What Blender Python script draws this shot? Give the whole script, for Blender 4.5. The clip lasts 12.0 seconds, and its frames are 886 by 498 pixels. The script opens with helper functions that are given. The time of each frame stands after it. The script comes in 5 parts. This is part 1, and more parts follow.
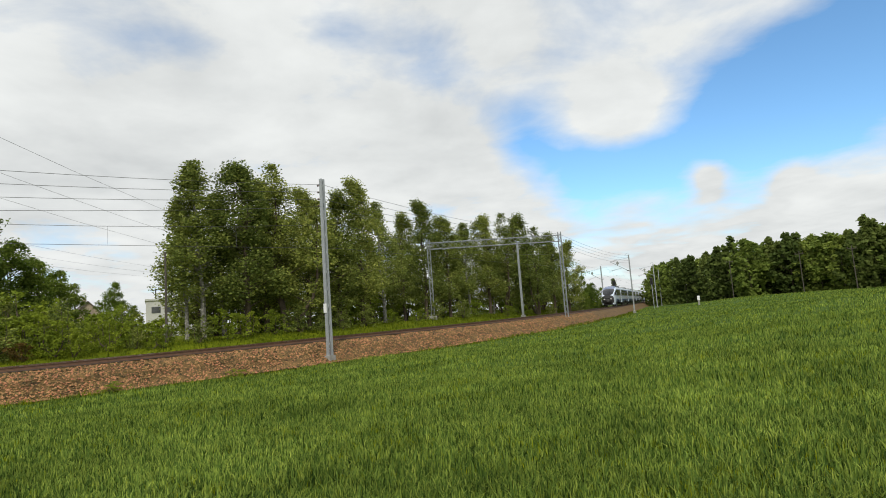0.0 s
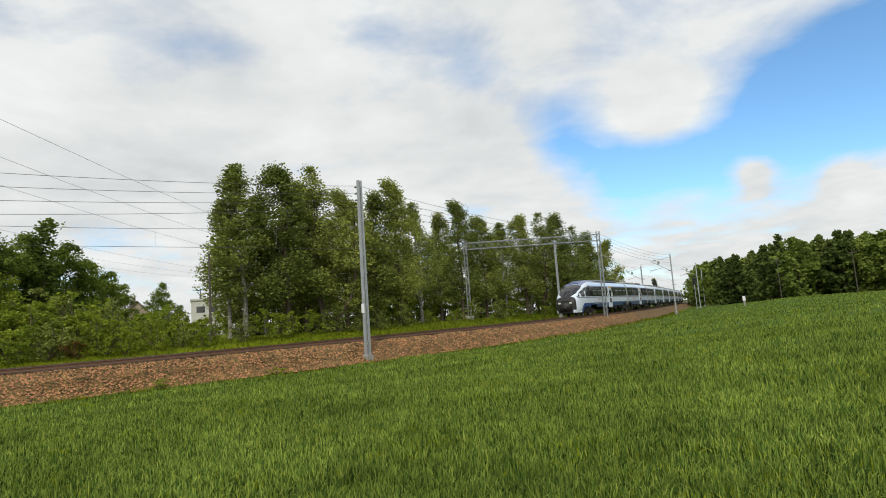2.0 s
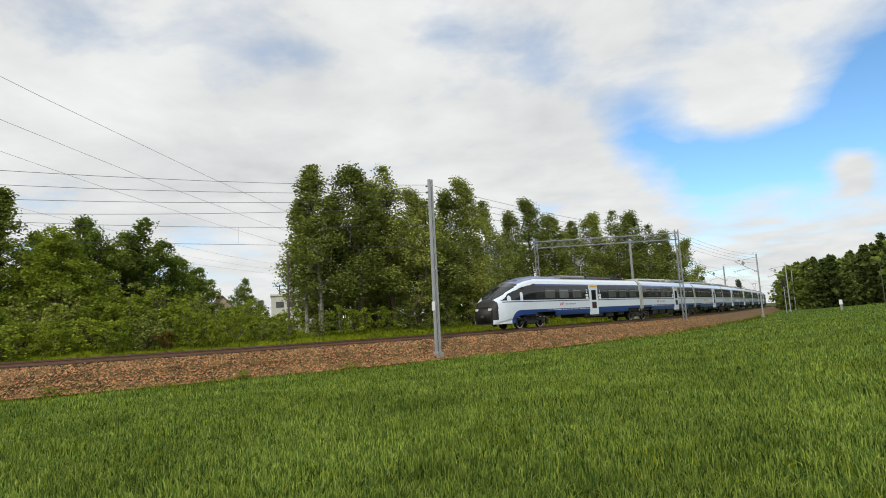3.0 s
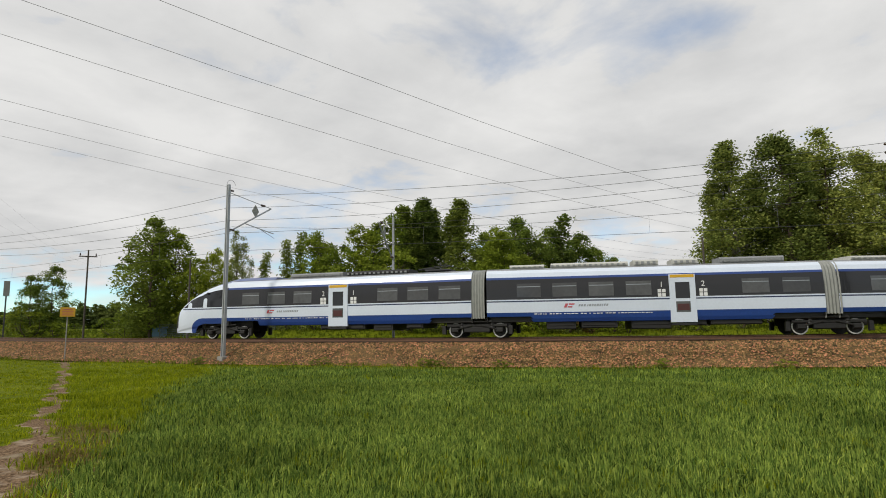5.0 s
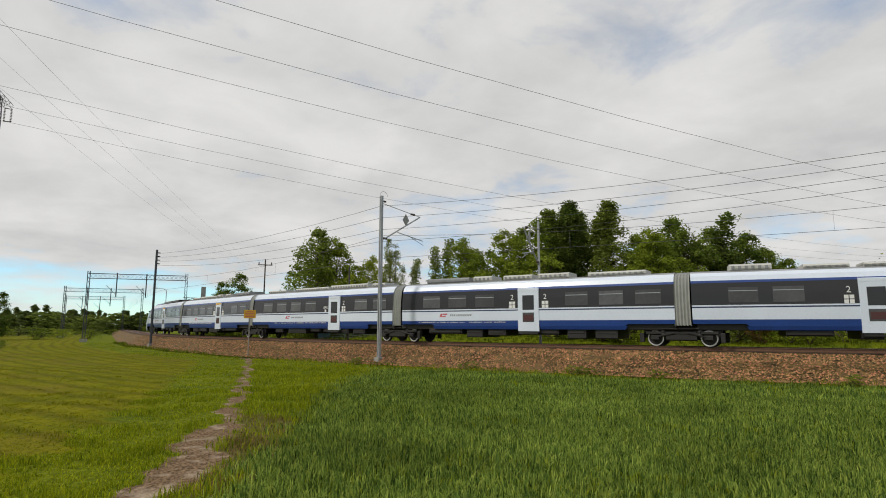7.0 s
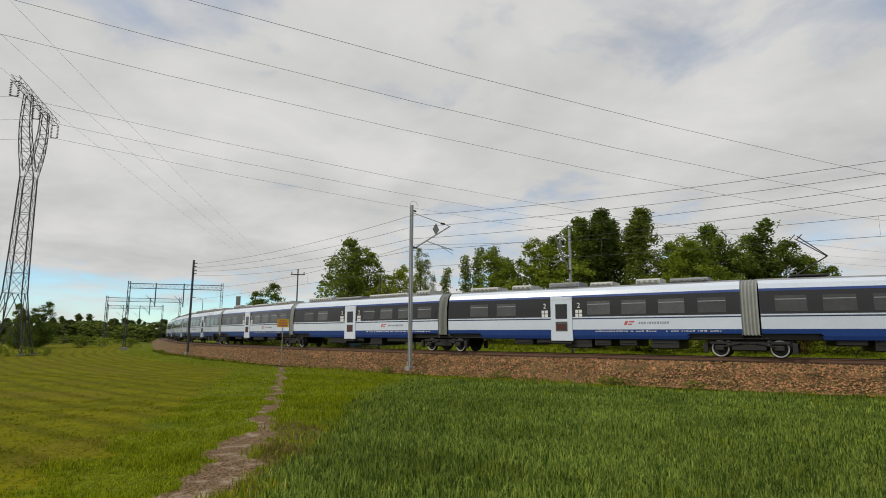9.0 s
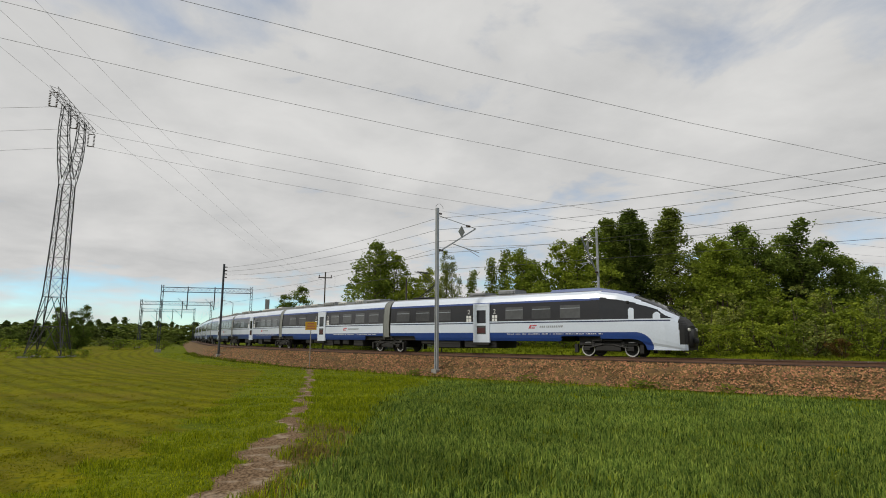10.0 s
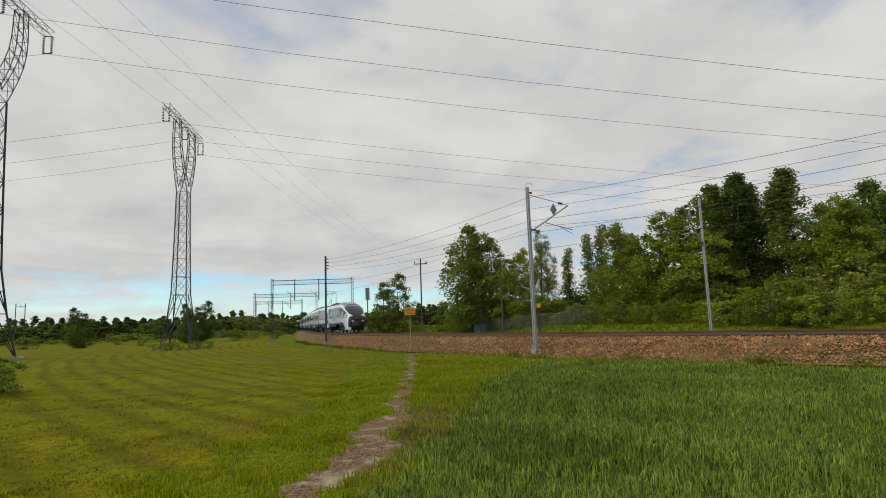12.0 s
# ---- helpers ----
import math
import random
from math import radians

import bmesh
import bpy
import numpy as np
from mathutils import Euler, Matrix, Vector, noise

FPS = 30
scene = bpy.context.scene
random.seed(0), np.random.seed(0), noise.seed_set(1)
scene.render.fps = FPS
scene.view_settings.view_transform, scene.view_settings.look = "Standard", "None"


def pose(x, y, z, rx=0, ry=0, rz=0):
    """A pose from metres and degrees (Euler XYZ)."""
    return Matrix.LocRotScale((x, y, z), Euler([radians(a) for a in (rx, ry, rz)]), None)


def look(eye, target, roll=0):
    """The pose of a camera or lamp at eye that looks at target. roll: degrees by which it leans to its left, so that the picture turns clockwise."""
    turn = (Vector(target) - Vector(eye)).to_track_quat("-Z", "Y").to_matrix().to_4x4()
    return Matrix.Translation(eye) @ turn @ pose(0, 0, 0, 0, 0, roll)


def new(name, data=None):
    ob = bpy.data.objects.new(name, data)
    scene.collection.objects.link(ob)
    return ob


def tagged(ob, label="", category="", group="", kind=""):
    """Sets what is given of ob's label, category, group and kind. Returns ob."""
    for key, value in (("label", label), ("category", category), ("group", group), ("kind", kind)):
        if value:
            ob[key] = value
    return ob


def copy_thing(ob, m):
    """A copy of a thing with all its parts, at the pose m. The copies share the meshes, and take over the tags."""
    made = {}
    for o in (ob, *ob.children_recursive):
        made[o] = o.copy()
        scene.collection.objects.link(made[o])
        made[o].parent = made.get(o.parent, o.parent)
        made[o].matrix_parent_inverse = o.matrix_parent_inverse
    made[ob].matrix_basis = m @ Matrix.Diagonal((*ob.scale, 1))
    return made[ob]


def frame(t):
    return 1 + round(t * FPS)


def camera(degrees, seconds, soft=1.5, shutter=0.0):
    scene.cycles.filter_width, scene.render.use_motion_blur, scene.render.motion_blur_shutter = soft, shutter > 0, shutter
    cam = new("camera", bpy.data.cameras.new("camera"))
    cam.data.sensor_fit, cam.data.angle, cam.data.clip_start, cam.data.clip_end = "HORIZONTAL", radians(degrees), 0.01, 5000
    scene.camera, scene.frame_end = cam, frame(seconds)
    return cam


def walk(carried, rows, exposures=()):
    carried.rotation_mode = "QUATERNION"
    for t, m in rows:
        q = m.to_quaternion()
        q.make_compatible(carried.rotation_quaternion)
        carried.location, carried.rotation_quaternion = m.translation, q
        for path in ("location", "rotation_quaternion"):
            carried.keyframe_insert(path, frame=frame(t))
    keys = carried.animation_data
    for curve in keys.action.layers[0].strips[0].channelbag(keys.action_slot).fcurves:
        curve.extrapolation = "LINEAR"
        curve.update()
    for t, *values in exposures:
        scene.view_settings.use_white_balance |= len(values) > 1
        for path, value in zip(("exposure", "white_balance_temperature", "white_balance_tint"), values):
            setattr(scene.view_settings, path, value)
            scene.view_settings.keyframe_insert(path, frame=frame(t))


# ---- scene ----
# camera: stands in the field and pans to the left with the train
EYE = 2.4
cam = camera(76.2, 12.0, soft=0.95)
PATH = (
    (0.0, 0.00, 6.52, 4.10),
    (0.5, 0.23, 6.55, 3.88),
    (1.0, 0.58, 6.88, 4.07),
    (1.5, 2.16, 7.00, 4.34),
    (2.0, 3.71, 6.80, 3.94),
    (2.5, 5.64, 6.67, 3.56),
    (2.7, 7.29, 6.83, 3.29),
    (4.3, 36.90, 7.75, 1.60),
    (4.5, 42.03, 7.94, 1.45),
    (5.0, 50.88, 7.23, 0.81),
    (5.5, 55.90, 7.37, 0.83),
    (6.0, 59.69, 7.47, 0.75),
    (6.5, 62.76, 7.57, 0.03),
    (7.0, 65.54, 7.84, -0.09),
    (9.0, 68.61, 8.74, -0.20),
    (9.5, 69.30, 8.89, -0.17),
    (10.0, 71.26, 8.99, -0.21),
    (10.5, 74.45, 8.89, 0.36),
    (11.0, 77.21, 8.37, 0.91),
    (11.5, 79.16, 7.79, 1.49),
    (12.0, 81.00, 7.35, 1.96),
)
walk(cam, [(t, pose(0, 0, EYE, 90 + pitch, roll, yaw)) for t, yaw, pitch, roll in PATH],
     exposures=[(0.0, -0.27, 6550, 5), (2.7, -0.26, 6550, 6), (4.5, -0.4, 6650, 8), (7.0, -0.52, 6700, 8), (9.0, -0.62, 6700, 8), (12.0, -0.62, 6700, 8)])

# ---- world and sun ----
SUN_AZ, SUN_EL = 178.0, 44.0     # degrees to the left of +y, and up


def world_sky():
    world = bpy.data.worlds.new("sky")
    scene.world = world
    world.use_nodes = True
    nt = world.node_tree
    nt.nodes.clear()
    N, K = nt.nodes.new, nt.links.new
    out, bg = N("ShaderNodeOutputWorld"), N("ShaderNodeBackground")
    sky = N("ShaderNodeTexSky")
    sky.sky_type, sky.sun_disc = "NISHITA", False
    sky.sun_elevation, sky.sun_rotation = radians(SUN_EL), radians(-SUN_AZ)
    sky.air_density, sky.dust_density, sky.ozone_density = 0.9, 0.1, 2.2
    gain = N("ShaderNodeVectorMath")
    gain.operation = "MULTIPLY"
    gain.inputs[1].default_value = (0.17, 0.215, 0.235)
    K(sky.outputs[0], gain.inputs[0])
    tc, sep = N("ShaderNodeTexCoord"), N("ShaderNodeSeparateXYZ")
    K(tc.outputs["Generated"], sep.inputs[0])

    def op(kind, a, b=None, clamp=False):
        n = N("ShaderNodeMath")
        n.operation, n.use_clamp = kind, clamp
        for i, v in enumerate((a, b)):
            if v is None:
                continue
            if isinstance(v, (int, float)):
                n.inputs[i].default_value = v
            else:
                K(v, n.inputs[i])
        return n.outputs[0]

    # a cloud deck seen from below: directions laid out on a flat sheet overhead
    up = op("ADD", op("MAXIMUM", sep.outputs[2], 0.0), 0.16)
    comb = N("ShaderNodeCombineXYZ")
    K(op("DIVIDE", sep.outputs[0], up), comb.inputs[0])
    K(op("DIVIDE", sep.outputs[1], up), comb.inputs[1])

    def cloud(scale, detail, seed, rough=0.55):
        m = N("ShaderNodeMapping")
        m.inputs["Location"].default_value = (seed, seed * 0.7, seed * 0.3)
        K(comb.outputs[0], m.inputs[0])
        n = N("ShaderNodeTexNoise")
        n.inputs["Scale"].default_value, n.inputs["Detail"].default_value = scale, detail
        n.inputs["Roughness"].default_value = rough
        n.inputs["Distortion"].default_value = 0.25
        K(m.outputs[0], n.inputs["Vector"])
        return n.outputs[0]

    big, fine, shade = cloud(0.75, 8, 3.1), cloud(2.6, 9, 8.4), cloud(1.5, 6, 5.2)
    # the deck opens towards the far right of the line and low along the horizon
    def toward(az, el, tight):
        a, e = radians(az), radians(el)
        d = N("ShaderNodeVectorMath")
        d.operation = "DOT_PRODUCT"
        d.inputs[1].default_value = (-math.sin(a) * math.cos(e), math.cos(a) * math.cos(e), math.sin(e))
        nrm = N("ShaderNodeVectorMath")
        nrm.operation = "NORMALIZE"
        K(tc.outputs["Generated"], nrm.inputs[0])
        K(nrm.outputs[0], d.inputs[0])
        return op("POWER", op("MAXIMUM", d.outputs["Value"], 0.0), tight)

    cover = op("ADD", op("MULTIPLY", big, 0.72), op("MULTIPLY", fine, 0.56))
    cover = op("ADD", cover, 0.115)
    for az, el, tight, gain_at in ((-9.9, 17.0, 420, -0.42), (-15.5, 12.6, 320, -0.42), (-22.4, 12.4, 360, -0.40), (-28.9, 15.0, 260, -0.46), (-34.4, 15.0, 220, -0.44), (-40, 18, 160, -0.42),
                                 (-18.9, 18.6, 700, 0.30), (-26.4, 10.3, 2600, 0.46), (-32.8, 9.3, 2600, 0.30), (-35, 5.0, 300, 0.3), (-0.5, 25.4, 320, -0.22), (8.8, 28.1, 260, -0.22)):
        cover = op("ADD", cover, op("MULTIPLY", toward(az, el, tight), gain_at))
    low = N("ShaderNodeMapRange")
    low.inputs["From Min"].default_value, low.inputs["From Max"].default_value = 0.11, 0.05
    K(op("ADD", sep.outputs[2], op("MULTIPLY", op("SUBTRACT", fine, 0.5), 0.05)), low.inputs["Value"])
    cover = op("SUBTRACT", cover, op("MULTIPLY", op("MULTIPLY", low.outputs[0], toward(90, 3, 9)), 0.27))
    ramp = N("ShaderNodeValToRGB")
    ramp.color_ramp.elements[0].position, ramp.color_ramp.elements[1].position = 0.42, 0.72
    K(cover, ramp.inputs[0])
    tone = N("ShaderNodeValToRGB")
    tone.color_ramp.elements[0].position, tone.color_ramp.elements[1].position = 0.3, 0.62
    tone.color_ramp.elements[0].color = (0.75, 0.76, 0.79, 1)
    tone.color_ramp.elements[1].color = (1.07, 1.07, 1.09, 1)
    K(op("ADD", op("MULTIPLY", shade, 0.6), op("MULTIPLY", fine, 0.4)), tone.inputs[0])
    mix = N("ShaderNodeMix")
    mix.data_type = "RGBA"
    K(ramp.outputs[0], mix.inputs["Factor"])
    K(gain.outputs[0], mix.inputs["A"])
    K(tone.outputs[0], mix.inputs["B"])
    K(mix.outputs["Result"], bg.inputs[0])
    bg.inputs[1].default_value = 1.0
    K(bg.outputs[0], out.inputs[0])


world_sky()
sun = new("sun", bpy.data.lights.new("sun", "SUN"))
sun.data.energy, sun.data.angle, sun.data.color = 2.8, radians(6), (1.0, 0.95, 0.87)
_a, _e = radians(SUN_AZ), radians(SUN_EL)
sun.matrix_world = look((-60 * math.sin(_a) * math.cos(_e), 60 * math.cos(_a) * math.cos(_e), 60 * math.sin(_e)), (0, 0, 0))


# ---- materials ----
def material(name, tone, rough=0.6, metal=0.0, dark=0.75, scale=3.0, fine=40.0, bump=0.15, depth=0.01, island=0.0, each=0.0,
             coat=0.0, clear=0.0, second=None, spread=0.5):
    """A surface with variation at two scales: broad stains and fine grain, and bump from both."""
    m = bpy.data.materials.new(name)
    m.use_nodes = True
    nt = m.node_tree
    N, K = nt.nodes.new, nt.links.new
    b = nt.nodes["Principled BSDF"]
    tc = N("ShaderNodeTexCoord")
    n1, n2 = N("ShaderNodeTexNoise"), N("ShaderNodeTexNoise")
    for n, s, d in ((n1, scale, 5), (n2, fine, 4)):
        n.inputs["Scale"].default_value, n.inputs["Detail"].default_value = s, d
        K(tc.outputs["Object"], n.inputs["Vector"])
    ramp = N("ShaderNodeValToRGB")
    other = second or tuple(c * dark for c in tone)
    ramp.color_ramp.elements[0].color, ramp.color_ramp.elements[1].color = (*other, 1), (*tone, 1)
    ramp.color_ramp.elements[0].position, ramp.color_ramp.elements[1].position = 0.5 - spread * 0.35, 0.5 + spread * 0.35
    add = N("ShaderNodeMath")
    add.operation = "MULTIPLY_ADD"
    add.inputs[1].default_value = 0.45
    K(n2.outputs[0], add.inputs[0])
    half = N("ShaderNodeMath")
    half.operation = "MULTIPLY"
    half.inputs[1].default_value = 0.55
    K(n1.outputs[0], half.inputs[0])
    K(half.outputs[0], add.inputs[2])
    K(add.outputs[0], ramp.inputs[0])
    colour = ramp.outputs[0]
    for amount, node, socket in ((island, "ShaderNodeNewGeometry", "Random Per Island"), (each, "ShaderNodeObjectInfo", "Random")):
        if amount:
            src, hsv, mr = N(node), N("ShaderNodeHueSaturation"), N("ShaderNodeMapRange")
            mr.inputs["To Min"].default_value, mr.inputs["To Max"].default_value = 1 - amount, 1 + amount
            K(src.outputs[socket], mr.inputs["Value"])
            K(mr.outputs[0], hsv.inputs["Value"])
            hue = N("ShaderNodeMapRange")
            hue.inputs["To Min"].default_value, hue.inputs["To Max"].default_value = 0.5 + amount * 0.04, 0.5 - amount * 0.05
            K(src.outputs[socket], hue.inputs["Value"])
            K(hue.outputs[0], hsv.inputs["Hue"])
            K(colour, hsv.inputs["Color"])
            colour = hsv.outputs[0]
    K(colour, b.inputs["Base Color"])
    b.inputs["Roughness"].default_value, b.inputs["Metallic"].default_value = rough, metal
    b.inputs["Coat Weight"].default_value = coat
    b.inputs["Transmission Weight"].default_value = clear
    if bump:
        bp = N("ShaderNodeBump")
        bp.inputs["Strength"].default_value, bp.inputs["Distance"].default_value = bump, depth
        K(add.outputs[0], bp.inputs["Height"])
        K(bp.outputs[0], b.inputs["Normal"])
    return m


def leaf_material(name, tone, tone2, island=0.24, each=0.25):
    m = material(name, tone, 0.55, second=tone2, scale=0.35, fine=3.0, bump=0, island=island, each=each)
    nt = m.node_tree
    b = nt.nodes["Principled BSDF"]
    tr, mixer = nt.nodes.new("ShaderNodeBsdfTranslucent"), nt.nodes.new("ShaderNodeMixShader")
    src = b.inputs["Base Color"].links[0].from_socket
    nt.links.new(src, tr.inputs[0])
    b.inputs["Specular IOR Level"].default_value = 0.07
    mixer.inputs[0].default_value = 0.38
    nt.links.new(b.outputs[0], mixer.inputs[1])
    nt.links.new(tr.outputs[0], mixer.inputs[2])
    nt.links.new(mixer.outputs[0], nt.nodes["Material Output"].inputs[0])
    return m


M_WHITE = material("train_white", (0.70, 0.77, 0.88), 0.28, dark=0.9, scale=0.6, fine=9, bump=0.02, coat=0.4)
M_BLUE = material("train_blue", (0.018, 0.06, 0.27), 0.3, dark=0.75, scale=0.7, fine=9, bump=0.02, coat=0.3)
M_FAIRING = material("train_grey_blue", (0.16, 0.20, 0.36), 0.3, dark=0.8, scale=0.7, fine=9, bump=0.02, coat=0.3)
M_NAVY = material("train_navy", (0.02, 0.03, 0.09), 0.3, dark=0.8, bump=0.02)
M_BAND = material("train_dark_band", (0.014, 0.014, 0.016), 0.22, dark=0.8, scale=0.8, fine=8, bump=0.01, coat=0.2)
# pane grey is lifted to stand in for the light the glass reflects
M_PANE = material("tinted_glass_with_sheen", (0.085, 0.088, 0.09), 0.08, dark=0.6, scale=1.3, fine=5, bump=0, each=0.4)
M_SCREEN = material("windscreen_glass", (0.02, 0.022, 0.026), 0.06, dark=0.7, bump=0)
M_ROOF = material("roof_grey", (0.30, 0.31, 0.32), 0.55, dark=0.6, scale=1.5, fine=12)
M_BOX = material("roof_box_grey", (0.60, 0.60, 0.56), 0.5, dark=0.7, scale=1.5, fine=15)
M_UNDER = material("underframe_black", (0.022, 0.021, 0.02), 0.6, dark=0.5, scale=2, fine=20)
M_BELLOWS = material("bellows_grey", (0.32, 0.33, 0.31), 0.7, dark=0.7)
M_TYRE = material("wheel_steel", (0.72, 0.71, 0.69), 0.4, metal=0.4, dark=0.75)
M_RED = material("red_paint", (0.55, 0.10, 0.13), 0.4, dark=0.85, bump=0)
M_YELLOW = material("yellow_paint", (0.75, 0.42, 0.02), 0.4, dark=0.85, bump=0)
M_MARK = material("white_marking", (0.8, 0.8, 0.8), 0.5, dark=0.9, bump=0)
M_GREYMARK = material("grey_marking", (0.3, 0.33, 0.36), 0.5, dark=0.9, bump=0)
M_LAMP = material("lamp_glass", (0.7, 0.7, 0.66), 0.1, dark=0.9, bump=0)
# darker, bluer than the galvanised steel, for the gantries and mast far left
M_BLUEGREYSTEEL = material("dark_blue_grey_steel", (0.07, 0.08, 0.095), 0.6, metal=0.2, dark=0.6, scale=2, fine=18)
M_STEEL = material("galvanised_steel", (0.42, 0.44, 0.46), 0.5, metal=0.25, dark=0.7, scale=2, fine=18)
M_DARKSTEEL = material("weathered_lattice_steel", (0.055, 0.055, 0.058), 0.6, metal=0.2, dark=0.6, scale=1, fine=10)
M_WIRE = material("wire_dark", (0.16, 0.16, 0.17), 0.5, dark=0.8, bump=0)
M_INSUL = material("insulator_glaze", (0.09, 0.06, 0.05), 0.25, dark=0.7, bump=0)
M_CONC = material("concrete", (0.36, 0.35, 0.32), 0.85, dark=0.6, scale=3, fine=30, bump=0.4)
M_SLEEPER = material("dusty_sleeper", (0.17, 0.12, 0.09), 0.9, dark=0.6, scale=3, fine=30, bump=0.3)
M_BED = material("rusty_track_bed", (0.075, 0.04, 0.02), 0.95, second=(0.035, 0.02, 0.013), scale=2.0, fine=9, bump=0.8, depth=0.05)
M_RAIL = material("rusty_rail", (0.16, 0.085, 0.05), 0.6, metal=0.2, dark=0.6, scale=4, fine=40)
M_RAILHEAD = material("rail_head", (0.32, 0.29, 0.27), 0.3, metal=0.8, dark=0.7)
M_BALLAST = material("ballast", (0.21, 0.12, 0.036), 0.9, second=(0.045, 0.026, 0.009), scale=2.2, fine=8, bump=1.0, depth=0.06, spread=0.45)
M_STONE = material("ballast_stone", (0.38, 0.235, 0.085), 0.9, second=(0.10, 0.056, 0.02), scale=2, fine=20, bump=0.3, island=0.9)
M_BARK = material("bark", (0.12, 0.09, 0.06), 0.9, dark=0.5, scale=3, fine=18, bump=0.6, depth=0.03)
M_BIRCH = material("birch_bark", (0.42, 0.40, 0.36), 0.8, second=(0.07, 0.06, 0.05), scale=4, fine=9, bump=0.3)
M_WOODPOLE = material("wooden_pole", (0.10, 0.085, 0.07), 0.85, dark=0.6, scale=3, fine=25, bump=0.3)
M_ALDER = leaf_material("alder_leaves", (0.30, 0.36, 0.085), (0.13, 0.16, 0.036), island=0.45)
M_LIGHTLEAF = leaf_material("willow_leaves", (0.285, 0.36, 0.04), (0.15, 0.20, 0.024))
M_DARKLEAF = leaf_material("dark_poplar_leaves", (0.20, 0.265, 0.048), (0.085, 0.115, 0.024))
M_MAPLE = leaf_material("maple_leaves", (0.19, 0.265, 0.042), (0.085, 0.125, 0.022))
M_BUSHLEAF = leaf_material("shrub_leaves", (0.265, 0.335, 0.035), (0.12, 0.165, 0.018))
M_REDLEAF = leaf_material("copper_shrub_leaves", (0.26, 0.16, 0.05), (0.14, 0.10, 0.03))
M_FORESTLIGHT = leaf_material("forest_edge_leaves", (0.23, 0.30, 0.06), (0.11, 0.15, 0.032))
M_FAR = leaf_material("forest_leaves", (0.17, 0.22, 0.055), (0.085, 0.115, 0.032))
M_WHEAT = leaf_material("wheat_blades", (0.245, 0.362, 0.068), (0.076, 0.126, 0.02), island=0.85, each=0)
M_DRY = leaf_material("withered_grass", (0.27, 0.195, 0.07), (0.13, 0.10, 0.03), island=0.5, each=0)
M_GRASS = leaf_material("meadow_grass_blades", (0.29, 0.345, 0.012), (0.16, 0.20, 0.007), island=0.45, each=0)
M_BANKGRASS = leaf_material("bank_grass_blades", (0.165, 0.21, 0.016), (0.075, 0.105, 0.008), island=0.5, each=0)
M_STUBBLE = leaf_material("cut_grass_blades", (0.22, 0.22, 0.006), (0.14, 0.15, 0.004), island=0.35, each=0)
M_WALL = material("old_plaster", (0.46, 0.37, 0.28), 0.9, dark=0.6, scale=1, fine=12)
M_HALL = material("factory_wall", (0.55, 0.54, 0.5), 0.8, dark=0.8, scale=0.3, fine=4)
M_TILE = material("roof_sheet", (0.12, 0.09, 0.08), 0.8, dark=0.7)
M_FENCE = material("green_fence", (0.12, 0.155, 0.14), 0.7, dark=0.7)
M_BLUEPAINT = material("pale_blue_paint", (0.12, 0.24, 0.34), 0.6, dark=0.8)


# ---- mesh helpers ----
def mesh_of(name, verts, faces, mats=(), smooth=False, index=None):
    me = bpy.data.meshes.new(name)
    me.from_pydata([tuple(map(float, v)) for v in verts] if not isinstance(verts, np.ndarray) else verts.tolist(), [],
                   faces if not isinstance(faces, np.ndarray) else faces.tolist())
    for m in mats:
        me.materials.append(m)
    if index is not None:
        me.polygons.foreach_set("material_index", np.asarray(index, np.int32))
    if smooth:
        me.polygons.foreach_set("use_smooth", np.ones(len(me.polygons), bool))
    me.update()
    return me


def part(name, geo, mat, parent=None, label="", smooth=False, at=None):
    """Links verts and faces as one mesh object under a thing or a part."""
    me = geo if isinstance(geo, bpy.types.Mesh) else mesh_of(name, geo[0], geo[1], (mat,), smooth)
    ob = new(name, me)
    if parent is not None:
        ob.parent = parent
    if at is not None:
        ob.matrix_basis = at
    if label:
        tagged(ob, label)
    return ob


def thing(name, m, label, category, group="", kind=""):
    ob = new(name)
    ob.empty_display_size = 0.2
    ob.matrix_basis = m
    return tagged(ob, label, category, group, kind)


